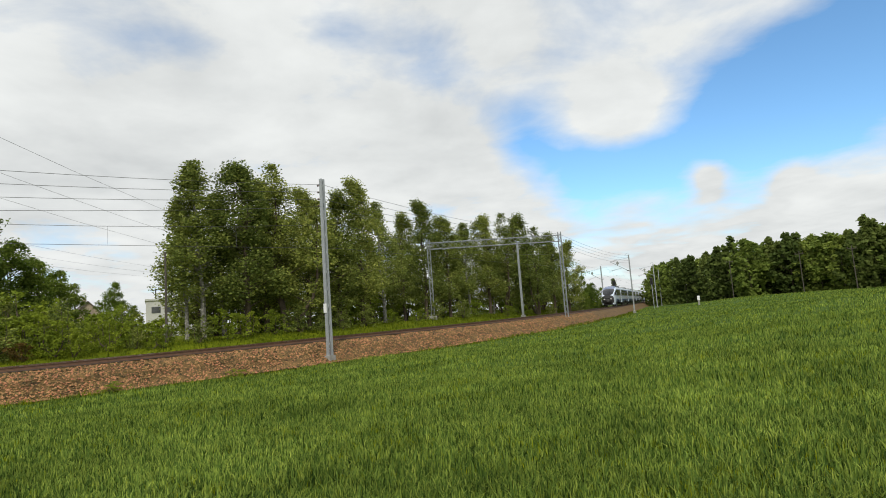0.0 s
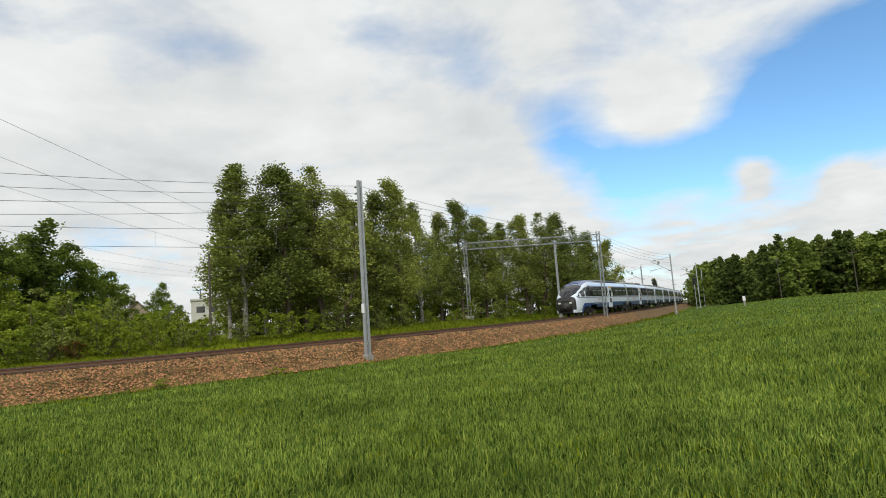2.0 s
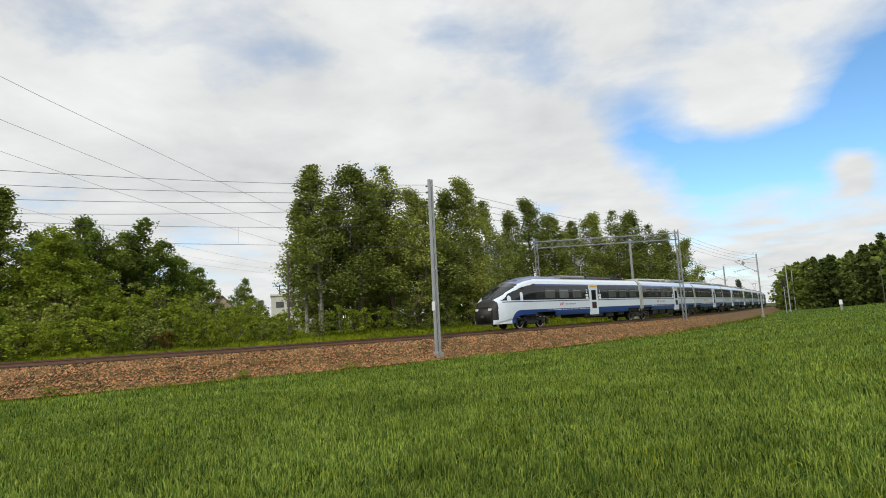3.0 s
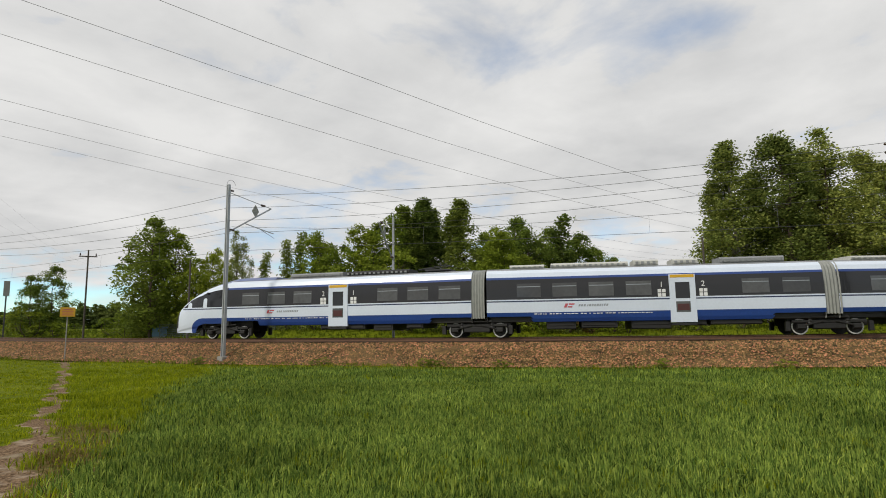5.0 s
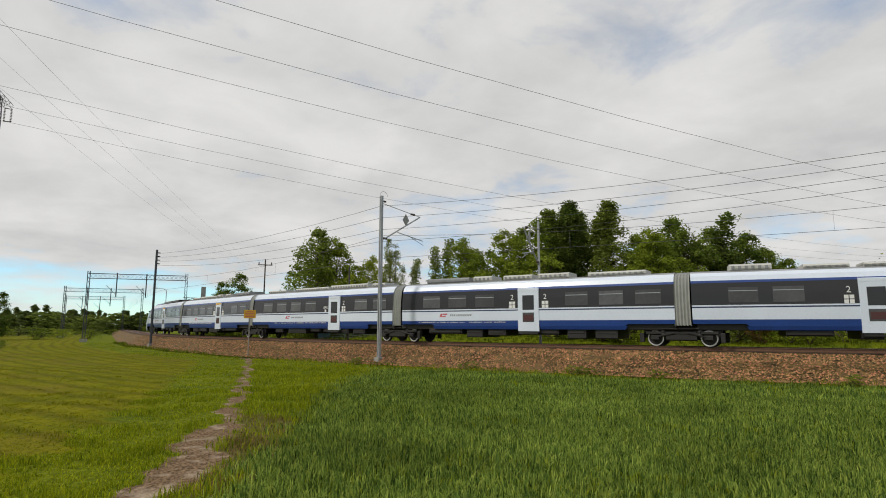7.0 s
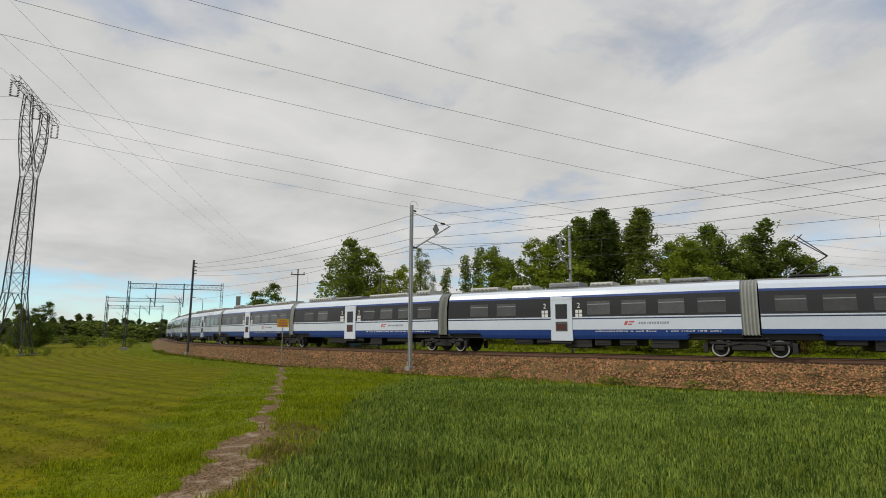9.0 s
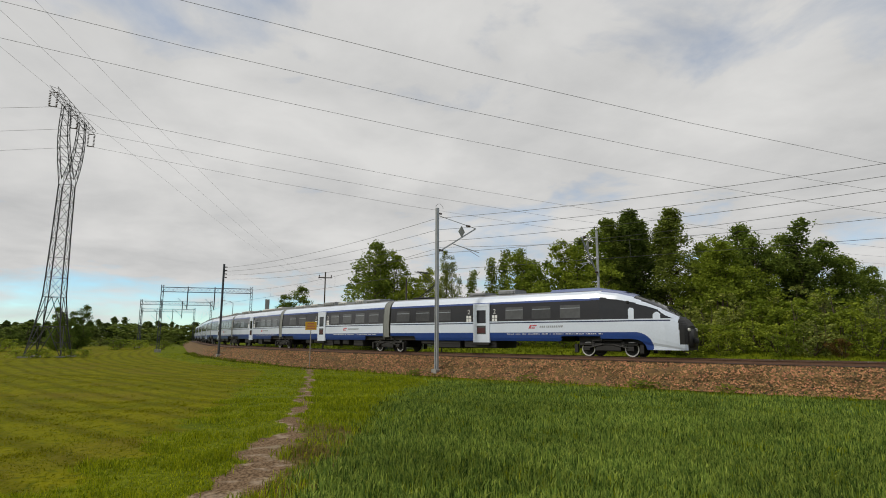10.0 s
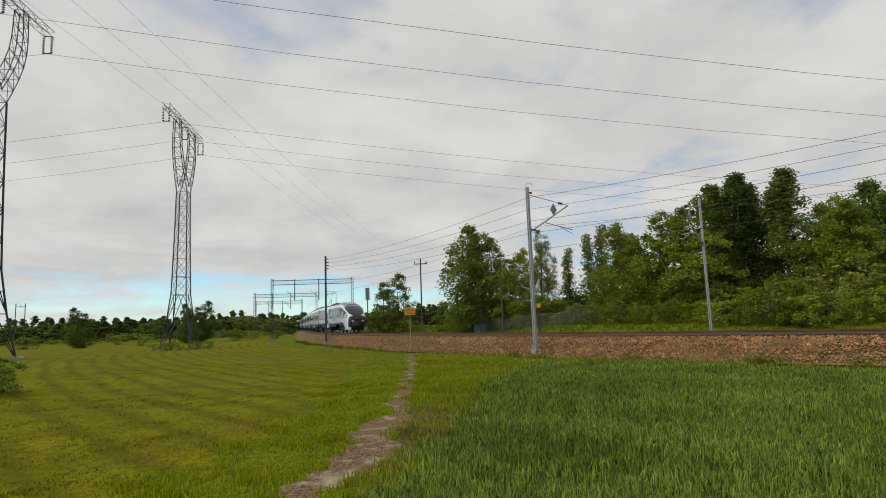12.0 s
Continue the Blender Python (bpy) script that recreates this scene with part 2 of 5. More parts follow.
class Geo:
    """Gathers verts and faces of one mesh."""

    def __init__(self):
        self.v, self.f = [], []

    def add(self, verts, faces):
        k = len(self.v)
        self.v += [tuple(v) for v in verts]
        self.f += [tuple(i + k for i in f) for f in faces]
        return self

    def box(self, x0, x1, y0, y1, z0, z1, b=0.0):
        """A box whose long edges are chamfered by b."""
        if b <= 0:
            v = [(x, y, z) for x in (x0, x1) for y in (y0, y1) for z in (z0, z1)]
            f = [(0, 1, 3, 2), (4, 6, 7, 5), (0, 4, 5, 1), (2, 3, 7, 6), (0, 2, 6, 4), (1, 5, 7, 3)]
            return self.add(v, f)
        ring = [(y0 + b, z0), (y1 - b, z0), (y1, z0 + b), (y1, z1 - b), (y1 - b, z1), (y0 + b, z1), (y0, z1 - b), (y0, z0 + b)]
        v = [(x, y, z) for x in (x0, x1) for y, z in ring]
        f = [tuple(range(7, -1, -1)), tuple(range(8, 16))] + [(i, (i + 1) % 8, (i + 1) % 8 + 8, i + 8) for i in range(8)]
        return self.add(v, f)

    def bar(self, p, q, r, r2=None, n=4):
        """A bar of n sides from p to q."""
        p, q = Vector(p), Vector(q)
        d = (q - p)
        if d.length < 1e-6:
            return self
        d.normalize()
        a = d.orthogonal().normalized()
        c = d.cross(a)
        r2 = r if r2 is None else r2
        v = []
        for o, rr in ((p, r), (q, r2)):
            for i in range(n):
                t = 2 * math.pi * (i + 0.5) / n
                v.append(o + (a * math.cos(t) + c * math.sin(t)) * rr)
        f = [(i, (i + 1) % n, (i + 1) % n + n, i + n) for i in range(n)] + [tuple(range(n - 1, -1, -1)), tuple(range(n, 2 * n))]
        return self.add(v, f)

    def lathe(self, profile, axis="z", n=14, at=(0, 0, 0), caps=True):
        """A turned body: profile of (radius, along)."""
        v = []
        for r, h in profile:
            for i in range(n):
                t = 2 * math.pi * i / n
                a, b = r * math.cos(t), r * math.sin(t)
                w = {"z": (a, b, h), "y": (a, h, b), "x": (h, a, b)}[axis]
                v.append((w[0] + at[0], w[1] + at[1], w[2] + at[2]))
        f = []
        for j in range(len(profile) - 1):
            for i in range(n):
                k = (i + 1) % n
                f.append((j * n + i, j * n + k, (j + 1) * n + k, (j + 1) * n + i))
        if caps:
            f += [tuple(range(n - 1, -1, -1)), tuple(range((len(profile) - 1) * n, len(profile) * n))]
        return self.add(v, f)

    @property
    def geo(self):
        return self.v, self.f


def polar(az, d):
    a = radians(az)
    return -math.sin(a) * d, math.cos(a) * d


# ---- the line of the track ----
STEP = 2.0
S = np.arange(-400.0, 402.0, STEP)


def lay_track():
    """A bend that eases into straights; s runs the way the train goes."""
    u = S / 100
    k = np.where((S > 105) | (S < -115), 0.0, (-0.9584 - 0.5925 * u) / (1 + 3.8177 * u * u) / 100)
    h = np.concatenate([[0], np.cumsum((k[1:] + k[:-1]) / 2 * STEP)])
    i0 = int(np.argmin(abs(S)))
    h = h - h[i0] + 2.3333
    dx, dy = -np.sin(h), np.cos(h)
    x = np.concatenate([[0], np.cumsum((dx[1:] + dx[:-1]) / 2 * STEP)])
    y = np.concatenate([[0], np.cumsum((dy[1:] + dy[:-1]) / 2 * STEP)])
    x, y = x - x[i0] - 13.895, y - y[i0] + 31.5761
    # the far end beyond the bend swings a little further round
    t = np.clip((np.degrees(np.arctan2(-x, y)) - 30) / 60, 0, 1)
    a = np.radians(1.2) * t * t * (3 - 2 * t)
    x, y = x * np.cos(a) - y * np.sin(a), x * np.sin(a) + y * np.cos(a)
    return x, y, np.unwrap(np.arctan2(-np.gradient(x), np.gradient(y)))


TX, TY, TH = lay_track()
RAIL_TOP = 1.4


def lateral(x, y):
    """Signed distance from the line (positive on the camera's side) and s, for arrays."""
    x, y = np.asarray(x, float).ravel(), np.asarray(y, float).ravel()
    out_d, out_s = np.empty(len(x)), np.empty(len(x))
    px, py, ph, ps = TX[::2], TY[::2], TH[::2], S[::2]
    for i in range(0, len(x), 4000):
        dx, dy = x[i:i + 4000, None] - px, y[i:i + 4000, None] - py
        j = np.argmin(dx * dx + dy * dy, axis=1)
        r = np.arange(len(j))
        hx, hy = -np.sin(ph[j]), np.cos(ph[j])
        ex, ey = dx[r, j], dy[r, j]
        out_d[i:i + 4000] = -hy * ex + hx * ey
        out_s[i:i + 4000] = ps[j] + hx * ex + hy * ey
    return out_d * -1 * SIDE, out_s


def smooth(a, lo, hi):
    t = np.clip((np.asarray(a, float) - lo) / (hi - lo), 0, 1)
    return t * t * (3 - 2 * t)


SIDE = 1.0
SIDE = 1.0 if lateral([0.0], [0.0])[0][0] > 0 else -1.0


def track_at(s, side=0.0):
    h = float(np.interp(s, S, TH))
    lx, ly = -math.cos(h), -math.sin(h)      # to the left of the way the train goes: the camera's side
    return float(np.interp(s, S, TX)) + lx * side * LEFT, float(np.interp(s, S, TY)) + ly * side * LEFT, h


LEFT = 1.0
_x, _y, _h = track_at(0, 5.0)
LEFT = 1.0 if math.hypot(_x, _y) < math.hypot(*track_at(0)[:2]) else -1.0

PATHWAY = [polar(a, d) for a, d in ((103, 2.5), (98.2, 5), (93.6, 6.6), (86.9, 10), (84.9, 17), (84.3, 31), (84.2, 47.5))]


def off_path(x, y):
    """Signed distance from the footpath (positive towards the wheat), for arrays."""
    x, y = np.asarray(x, float).ravel(), np.asarray(y, float).ravel()
    best, sign = np.full(len(x), 1e9), np.ones(len(x))
    pts = [(PATHWAY[0][0] * 12 - PATHWAY[1][0] * 11, PATHWAY[0][1] * 12 - PATHWAY[1][1] * 11)] + PATHWAY
    for (ax, ay), (bx, by) in zip(pts, pts[1:]):
        vx, vy = bx - ax, by - ay
        t = np.clip(((x - ax) * vx + (y - ay) * vy) / (vx * vx + vy * vy), 0, 1)
        d = np.hypot(x - ax - t * vx, y - ay - t * vy)
        s = np.sign(-(vx * (y - ay) - vy * (x - ax)))
        near = d < best
        best, sign = np.where(near, d, best), np.where(near, s, sign)
    return best * sign


def ground_z(x, y):
    x, y = np.asarray(x, float).ravel(), np.asarray(y, float).ravel()
    lat, s = lateral(x, y)
    r = np.hypot(x, y)
    z = 0.7 * smooth(lat, 4, 33) * (1 - smooth(r, 45, 90))
    z = z + 1.45 * smooth(x, 2, 55) * smooth(lat, 6, 30) * (1 - 0.6 * smooth(r, 120, 220))
    z = z + 1.05 * smooth(-lat, 2.2, 4.6) * (1 - smooth(r, 150, 300))       # the level ground behind the line
    z = z + 0.75 * smooth(-lat, 4.5, 11.5) * (1 - smooth(r, 110, 200))
    z = z + 0.06 * np.sin(x * 0.31 + 1) * np.sin(y * 0.27) * smooth(r, 6, 20)
    return z


def gz(x, y):
    return float(ground_z([x], [y])[0])


# ---- ground ----
def ground_material():
    m = bpy.data.materials.new("field_ground")
    m.use_nodes = True
    nt = m.node_tree
    N, K = nt.nodes.new, nt.links.new
    b = nt.nodes["Principled BSDF"]
    tc = N("ShaderNodeTexCoord")

    def noise_of(scale, detail=5):
        n = N("ShaderNodeTexNoise")
        n.inputs["Scale"].default_value, n.inputs["Detail"].default_value = scale, detail
        K(tc.outputs["Object"], n.inputs["Vector"])
        return n.outputs[0]

    broad, mid, fine, grit = noise_of(0.05, 4), noise_of(0.6, 6), noise_of(9, 6), noise_of(2.4, 6)

    def blend(a, bb, fac):
        n = N("ShaderNodeMix")
        n.data_type = "RGBA"
        for s, v in (("A", a), ("B", bb)):
            if isinstance(v, tuple):
                n.inputs[s].default_value = (*v, 1)
            else:
                K(v, n.inputs[s])
        K(fac, n.inputs["Factor"])
        return n.outputs["Result"]

    def level(src, lo, hi):
        n = N("ShaderNodeMapRange")
        n.inputs["From Min"].default_value, n.inputs["From Max"].default_value = lo, hi
        K(src, n.inputs["Value"])
        return n.outputs[0]

    def mask(name):
        n = N("ShaderNodeAttribute")
        n.attribute_name = name
        return n.outputs["Fac"]

    def ragged(name, amount=0.5, src=None):
        n = N("ShaderNodeMath")
        n.operation = "MULTIPLY_ADD"
        n.inputs[1].default_value = amount
        K(src or mid, n.inputs[0])
        sub = N("ShaderNodeMath")
        sub.operation = "SUBTRACT"
        sub.inputs[1].default_value = amount * 0.5
        K(mask(name), sub.inputs[0])
        K(sub.outputs[0], n.inputs[2])
        return level(n.outputs[0], 0.35, 0.65)

    meadow = blend(blend((0.10, 0.13, 0.005), (0.18, 0.205, 0.007), level(mid, 0.35, 0.65)), (0.065, 0.09, 0.005), level(fine, 0.4, 0.7))
    wheat = blend(blend((0.03, 0.05, 0.01), (0.12, 0.19, 0.032), level(fine, 0.35, 0.65)), (0.075, 0.125, 0.02), level(mid, 0.4, 0.75))
    # cut field: rows curve along with the line
    row = N("ShaderNodeMath")
    row.operation = "SINE"
    rm = N("ShaderNodeMath")
    rm.operation = "MULTIPLY_ADD"
    rm.inputs[1].default_value = 5.2
    K(mask("row"), rm.inputs[0])
    wob = N("ShaderNodeMath")
    wob.operation = "MULTIPLY"
    wob.inputs[1].default_value = 4.0
    K(mid, wob.inputs[0])
    K(wob.outputs[0], rm.inputs[2])
    K(rm.outputs[0], row.inputs[0])
    cut = blend((0.122, 0.13, 0.001), (0.195, 0.182, 0.002), level(mid, 0.3, 0.7))
    cut = blend(cut, (0.075, 0.07, 0.003), level(row.outputs[0], 0.0, 1.7))
    cut = blend(cut, (0.06, 0.08, 0.002), level(noise_of(7.5, 8), 0.5, 0.72))
    cut = blend(cut, (0.14, 0.095, 0.02), level(noise_of(0.22, 5), 0.55, 0.85))
    soil = blend(blend((0.075, 0.046, 0.026), (0.26, 0.175, 0.105), level(noise_of(26, 6), 0.36, 0.64)), (0.46, 0.37, 0.275), level(grit, 0.52, 0.74))
    soil = blend(soil, (0.10, 0.085, 0.03), level(mid, 0.55, 0.72))
    out = blend(meadow, cut, ragged("cut"))
    out = blend(out, wheat, ragged("wheat", 0.3))
    out = blend(out, blend((0.15, 0.115, 0.04), (0.08, 0.09, 0.016), level(fine, 0.4, 0.6)), ragged("withered", 1.0, grit))
    out = blend(out, soil, ragged("bare", 0.45, fine))
    out = blend(out, blend((0.04, 0.055, 0.02), (0.09, 0.12, 0.04), level(broad, 0.3, 0.7)), mask("far"))
    K(out, b.inputs["Base Color"])
    b.inputs["Roughness"].default_value = 0.95
    b.inputs["Specular IOR Level"].default_value = 0.06
    bp = N("ShaderNodeBump")
    bp.inputs["Strength"].default_value, bp.inputs["Distance"].default_value = 0.8, 0.08
    K(fine, bp.inputs["Height"])
    K(bp.outputs[0], b.inputs["Normal"])
    return m


def zone_masks(x, y):
    lat, s = lateral(x, y)
    p = off_path(x, y)
    r = np.hypot(x, y)
    ragged = np.sin(x * 2.3 + 1.7 * np.sin(y * 1.9)) + 0.7 * np.sin(x * 5.1 + y * 3.3) + 0.5 * np.sin(y * 9.7 - x * 6.1) + 0.4 * np.sin(x * 17 + y * 4)
    edge = 3.9 + 2.6 * smooth(s, 0, 45)
    reach = 0.3 + 0.0052 * np.minimum(r, 36) ** 2
    wheat = smooth(p + 0.12 * ragged, reach, reach + 0.3 + 0.06 * r) * smooth(lat + 0.15 * ragged, edge, edge + 1.0)
    cut = smooth(-p + 0.22 * ragged, 1.0 + 0.02 * r, 2.4 + 0.05 * r) * smooth(lat + 0.3 * ragged, 7, 10.5)
    half = 0.22 + 0.27 * np.exp(-((r - 9.2) / 2.2) ** 2)
    bare = (1 - smooth(abs(p + 0.10 * np.sin(x * 1.3 + 2)) - 0.10 * ragged, 0.4 * half, 1.2 * half)) * smooth(r, 2.5, 3.5)
    bare = np.maximum(bare, (1 - smooth(abs(p), 0.4, 1.6)) * smooth(-lat, -6.5, -4.2) * 0.7)
    far = smooth(r, 140, 260)
    return wheat, cut, bare, far, lat


def withered(x, y):
    p, r = off_path(x, y), np.hypot(x, y)
    return smooth(p, 0.1, 0.5) * (1 - smooth(p, 0.7, 1.9)) * smooth(r, 5.5, 8) * (1 - smooth(r, 11, 15))


def ground():
    rings = np.concatenate([[0.004], np.geomspace(1.2, 3, 14), np.geomspace(3.05, 32, 150), np.geomspace(33, 200, 60), np.geomspace(210, 4200, 26)])
    t = np.radians(np.concatenate([np.linspace(74, 112, 190, endpoint=False), np.linspace(112, 434, 230, endpoint=False)]))
    n = len(t)
    x, y = (rings[:, None] * -np.sin(t)).ravel(), (rings[:, None] * np.cos(t)).ravel()
    z = ground_z(x, y)
    i, j = np.meshgrid(np.arange(len(rings) - 1), np.arange(n), indexing="ij")
    k = (j + 1) % n
    f = np.stack([i * n + j, i * n + k, (i + 1) * n + k, (i + 1) * n + j], -1).reshape(-1, 4)
    f = f.tolist() + [tuple(range(n))]
    me = mesh_of("ground", np.stack([x, y, z], -1), f, (ground_material(),), smooth=True)
    wheat, cut, bare, far, lat = zone_masks(x, y)
    for name, values in (("wheat", wheat), ("cut", cut), ("bare", bare), ("far", far), ("row", lat), ("withered", withered(x, y))):
        me.attributes.new(name, "FLOAT", "POINT").data.foreach_set("value", values.astype(np.float32))
    return tagged(new("ground", me), "gently rolling farmland with green wheat, cut meadow and a footpath", "ground", kind="structure")


ground()


def blades(name, x, y, high, wide, count, lean, mat, label, category):
    """Tufts of bent blades rooted on the ground."""
    rng = np.random.default_rng(len(x))
    x, y, high = np.repeat(x, count), np.repeat(y, count), np.repeat(high, count)
    m = len(x)
    x, y = x + rng.normal(0, 0.06, m), y + rng.normal(0, 0.06, m)
    z = ground_z(x, y)
    h = high * rng.uniform(0.65, 1.12, m)
    a = rng.uniform(0, 2 * np.pi, m)
    w = wide * rng.uniform(0.7, 1.3, m) * (1 + np.hypot(x, y) / 20)
    cx, cy = np.cos(a) * w / 2, np.sin(a) * w / 2
    b = rng.uniform(0, 2 * np.pi, m)
    tilt = np.abs(rng.normal(0, lean, m)) * h
    lx, ly = np.cos(b) * tilt, np.sin(b) * tilt
    v = np.empty((m, 5, 3))
    v[:, 0] = np.stack([x - cx, y - cy, z - 0.02], -1)
    v[:, 1] = np.stack([x + cx, y + cy, z - 0.02], -1)
    v[:, 2] = np.stack([x + cx * 0.8 + lx * 0.3, y + cy * 0.8 + ly * 0.3, z + h * 0.6], -1)
    v[:, 3] = np.stack([x - cx * 0.8 + lx * 0.3, y - cy * 0.8 + ly * 0.3, z + h * 0.6], -1)
    v[:, 4] = np.stack([x + lx, y + ly, z + h * (1 - 0.25 * tilt / np.maximum(h, 1e-3))], -1)
    base = (np.arange(m) * 5)[:, None]
    quads, tips = base + [0, 1, 2, 3], base + [3, 2, 4]
    me = bpy.data.meshes.new(name)
    me.vertices.add(m * 5)
    me.vertices.foreach_set("co", v.ravel())
    loops = np.concatenate([quads.ravel(), tips.ravel()])
    me.loops.add(len(loops))
    me.loops.foreach_set("vertex_index", loops.astype(np.int32))
    me.polygons.add(2 * m)
    me.polygons.foreach_set("loop_start", np.concatenate([np.arange(m) * 4, m * 4 + np.arange(m) * 3]).astype(np.int32))
    me.materials.append(mat)
    me.update(calc_edges=True)
    return tagged(new(name, me), label, category, kind="stuff")


def sow(rng, r0, r1, az0, az1, density):
    area = math.pi * (r1 * r1 - r0 * r0) * (az1 - az0) / 360
    n = int(area * density)
    r = np.sqrt(rng.uniform(r0 * r0, r1 * r1, n))
    a = np.radians(rng.uniform(az0, az1, n))
    return -np.sin(a) * r, np.cos(a) * r


def field_crops():
    rng = np.random.default_rng(7)
    bands = ((2.8, 6, 520), (6, 11, 270), (11, 20, 105), (20, 36, 30), (36, 60, 8), (60, 95, 3))
    xs, ys = zip(*[sow(rng, a, b, -48, 125, d) for a, b, d in bands] + [sow(rng, 95, 150, -48, 0, 1.4), sow(rng, 1.0, 2.8, -180, 180, 260), sow(rng, 2.8, 12, 125, 312, 40)])
    x, y = np.concatenate(xs), np.concatenate(ys)
    wheat, cut, bare, far, lat = zone_masks(x, y)
    r, p = np.hypot(x, y), off_path(x, y)
    patchy = 0.5 + 0.5 * np.sin(x * 0.9 + np.sin(y * 0.7) * 2) * np.sin(y * 0.8 + 1.3)
    clump = 0.5 + 0.5 * np.sin(x * 2.7 + np.sin(y * 1.9) * 2.2) * np.sin(y * 2.3 + np.sin(x * 1.4))
    chance = rng.uniform(0, 1, len(x))
    w = (chance < wheat * (1 - bare) * (0.72 + 0.28 * patchy)) & (lat > 4.1)
    blades("wheat", x[w], y[w], 0.15 + 0.06 * clump[w], 0.0105, 4, 0.5, M_WHEAT, "dense young green wheat covering the field", "wheat")
    brown = withered(x, y)
    dry = (~w) & (bare < 0.6) & (rng.uniform(0, 1, len(x)) < brown * (0.15 + 0.7 * clump))
    blades("dry_grass", x[dry], y[dry], 0.04 + 0.08 * clump[dry], 0.009, 3, 1.0, M_DRY, "withered brown grass beside the footpath", "grass")
    verge = (~w) & (~dry) & (bare < 0.4) & (lat > 3.6) & (cut < 0.5) & (rng.uniform(0, 1, len(x)) < (0.35 + 0.5 * clump) * (1 - 0.7 * brown))
    tall = np.where(p > 0, 0.07 + 0.12 * clump, 0.03 + 0.10 * clump ** 2)
    blades("verge_grass", x[verge], y[verge], tall[verge], 0.0085, 6, 0.85, M_GRASS, "rough uneven grass on both sides of the footpath", "grass")
    low = (~w) & (~verge) & (~dry) & (bare < 0.3) & (lat > 6) & (rng.uniform(0, 1, len(x)) < (0.25 + 0.55 * clump ** 2) * (1 - brown))
    blades("meadow_stubble", x[low], y[low], 0.018 + 0.03 * clump[low] ** 2, 0.009, 4, 1.6, M_STUBBLE, "short cut grass of the mown meadow", "grass")
    # the strip behind the line and the foot of the bank
    n = 12000
    s = rng.uniform(-100, 90, n)
    o = np.where(rng.uniform(0, 1, n) < 0.8, -rng.uniform(3.4, 11, n), rng.uniform(3.5, 4.9, n))
    pts = np.array([track_at(a, b)[:2] for a, b in zip(s, o)])
    blades("trackside_grass", pts[:, 0], pts[:, 1], rng.uniform(0.08, 0.34, n), 0.012, 4, 0.6, M_BANKGRASS, "rough grass growing along the railway bank", "grass")



# ---- railway ----
def ribbon(profile, s0, s1, step=2.0, jitter=0.0):
    """A cross-section of (side, height) drawn along the line."""
    rng = np.random.default_rng(3)
    ss = np.arange(s0, s1 + step / 2, step)
    n = len(profile)
    v = []
    for s in ss:
        for o, z in profile:
            x, y, h = track_at(s, o + (rng.normal(0, jitter) if jitter else 0))
            v.append((x, y, z + (rng.normal(0, jitter * 0.4) if jitter else 0)))
    f = [(i * n + j, i * n + j + 1, (i + 1) * n + j + 1, (i + 1) * n + j) for i in range(len(ss) - 1) for j in range(n - 1)]
    return v, f


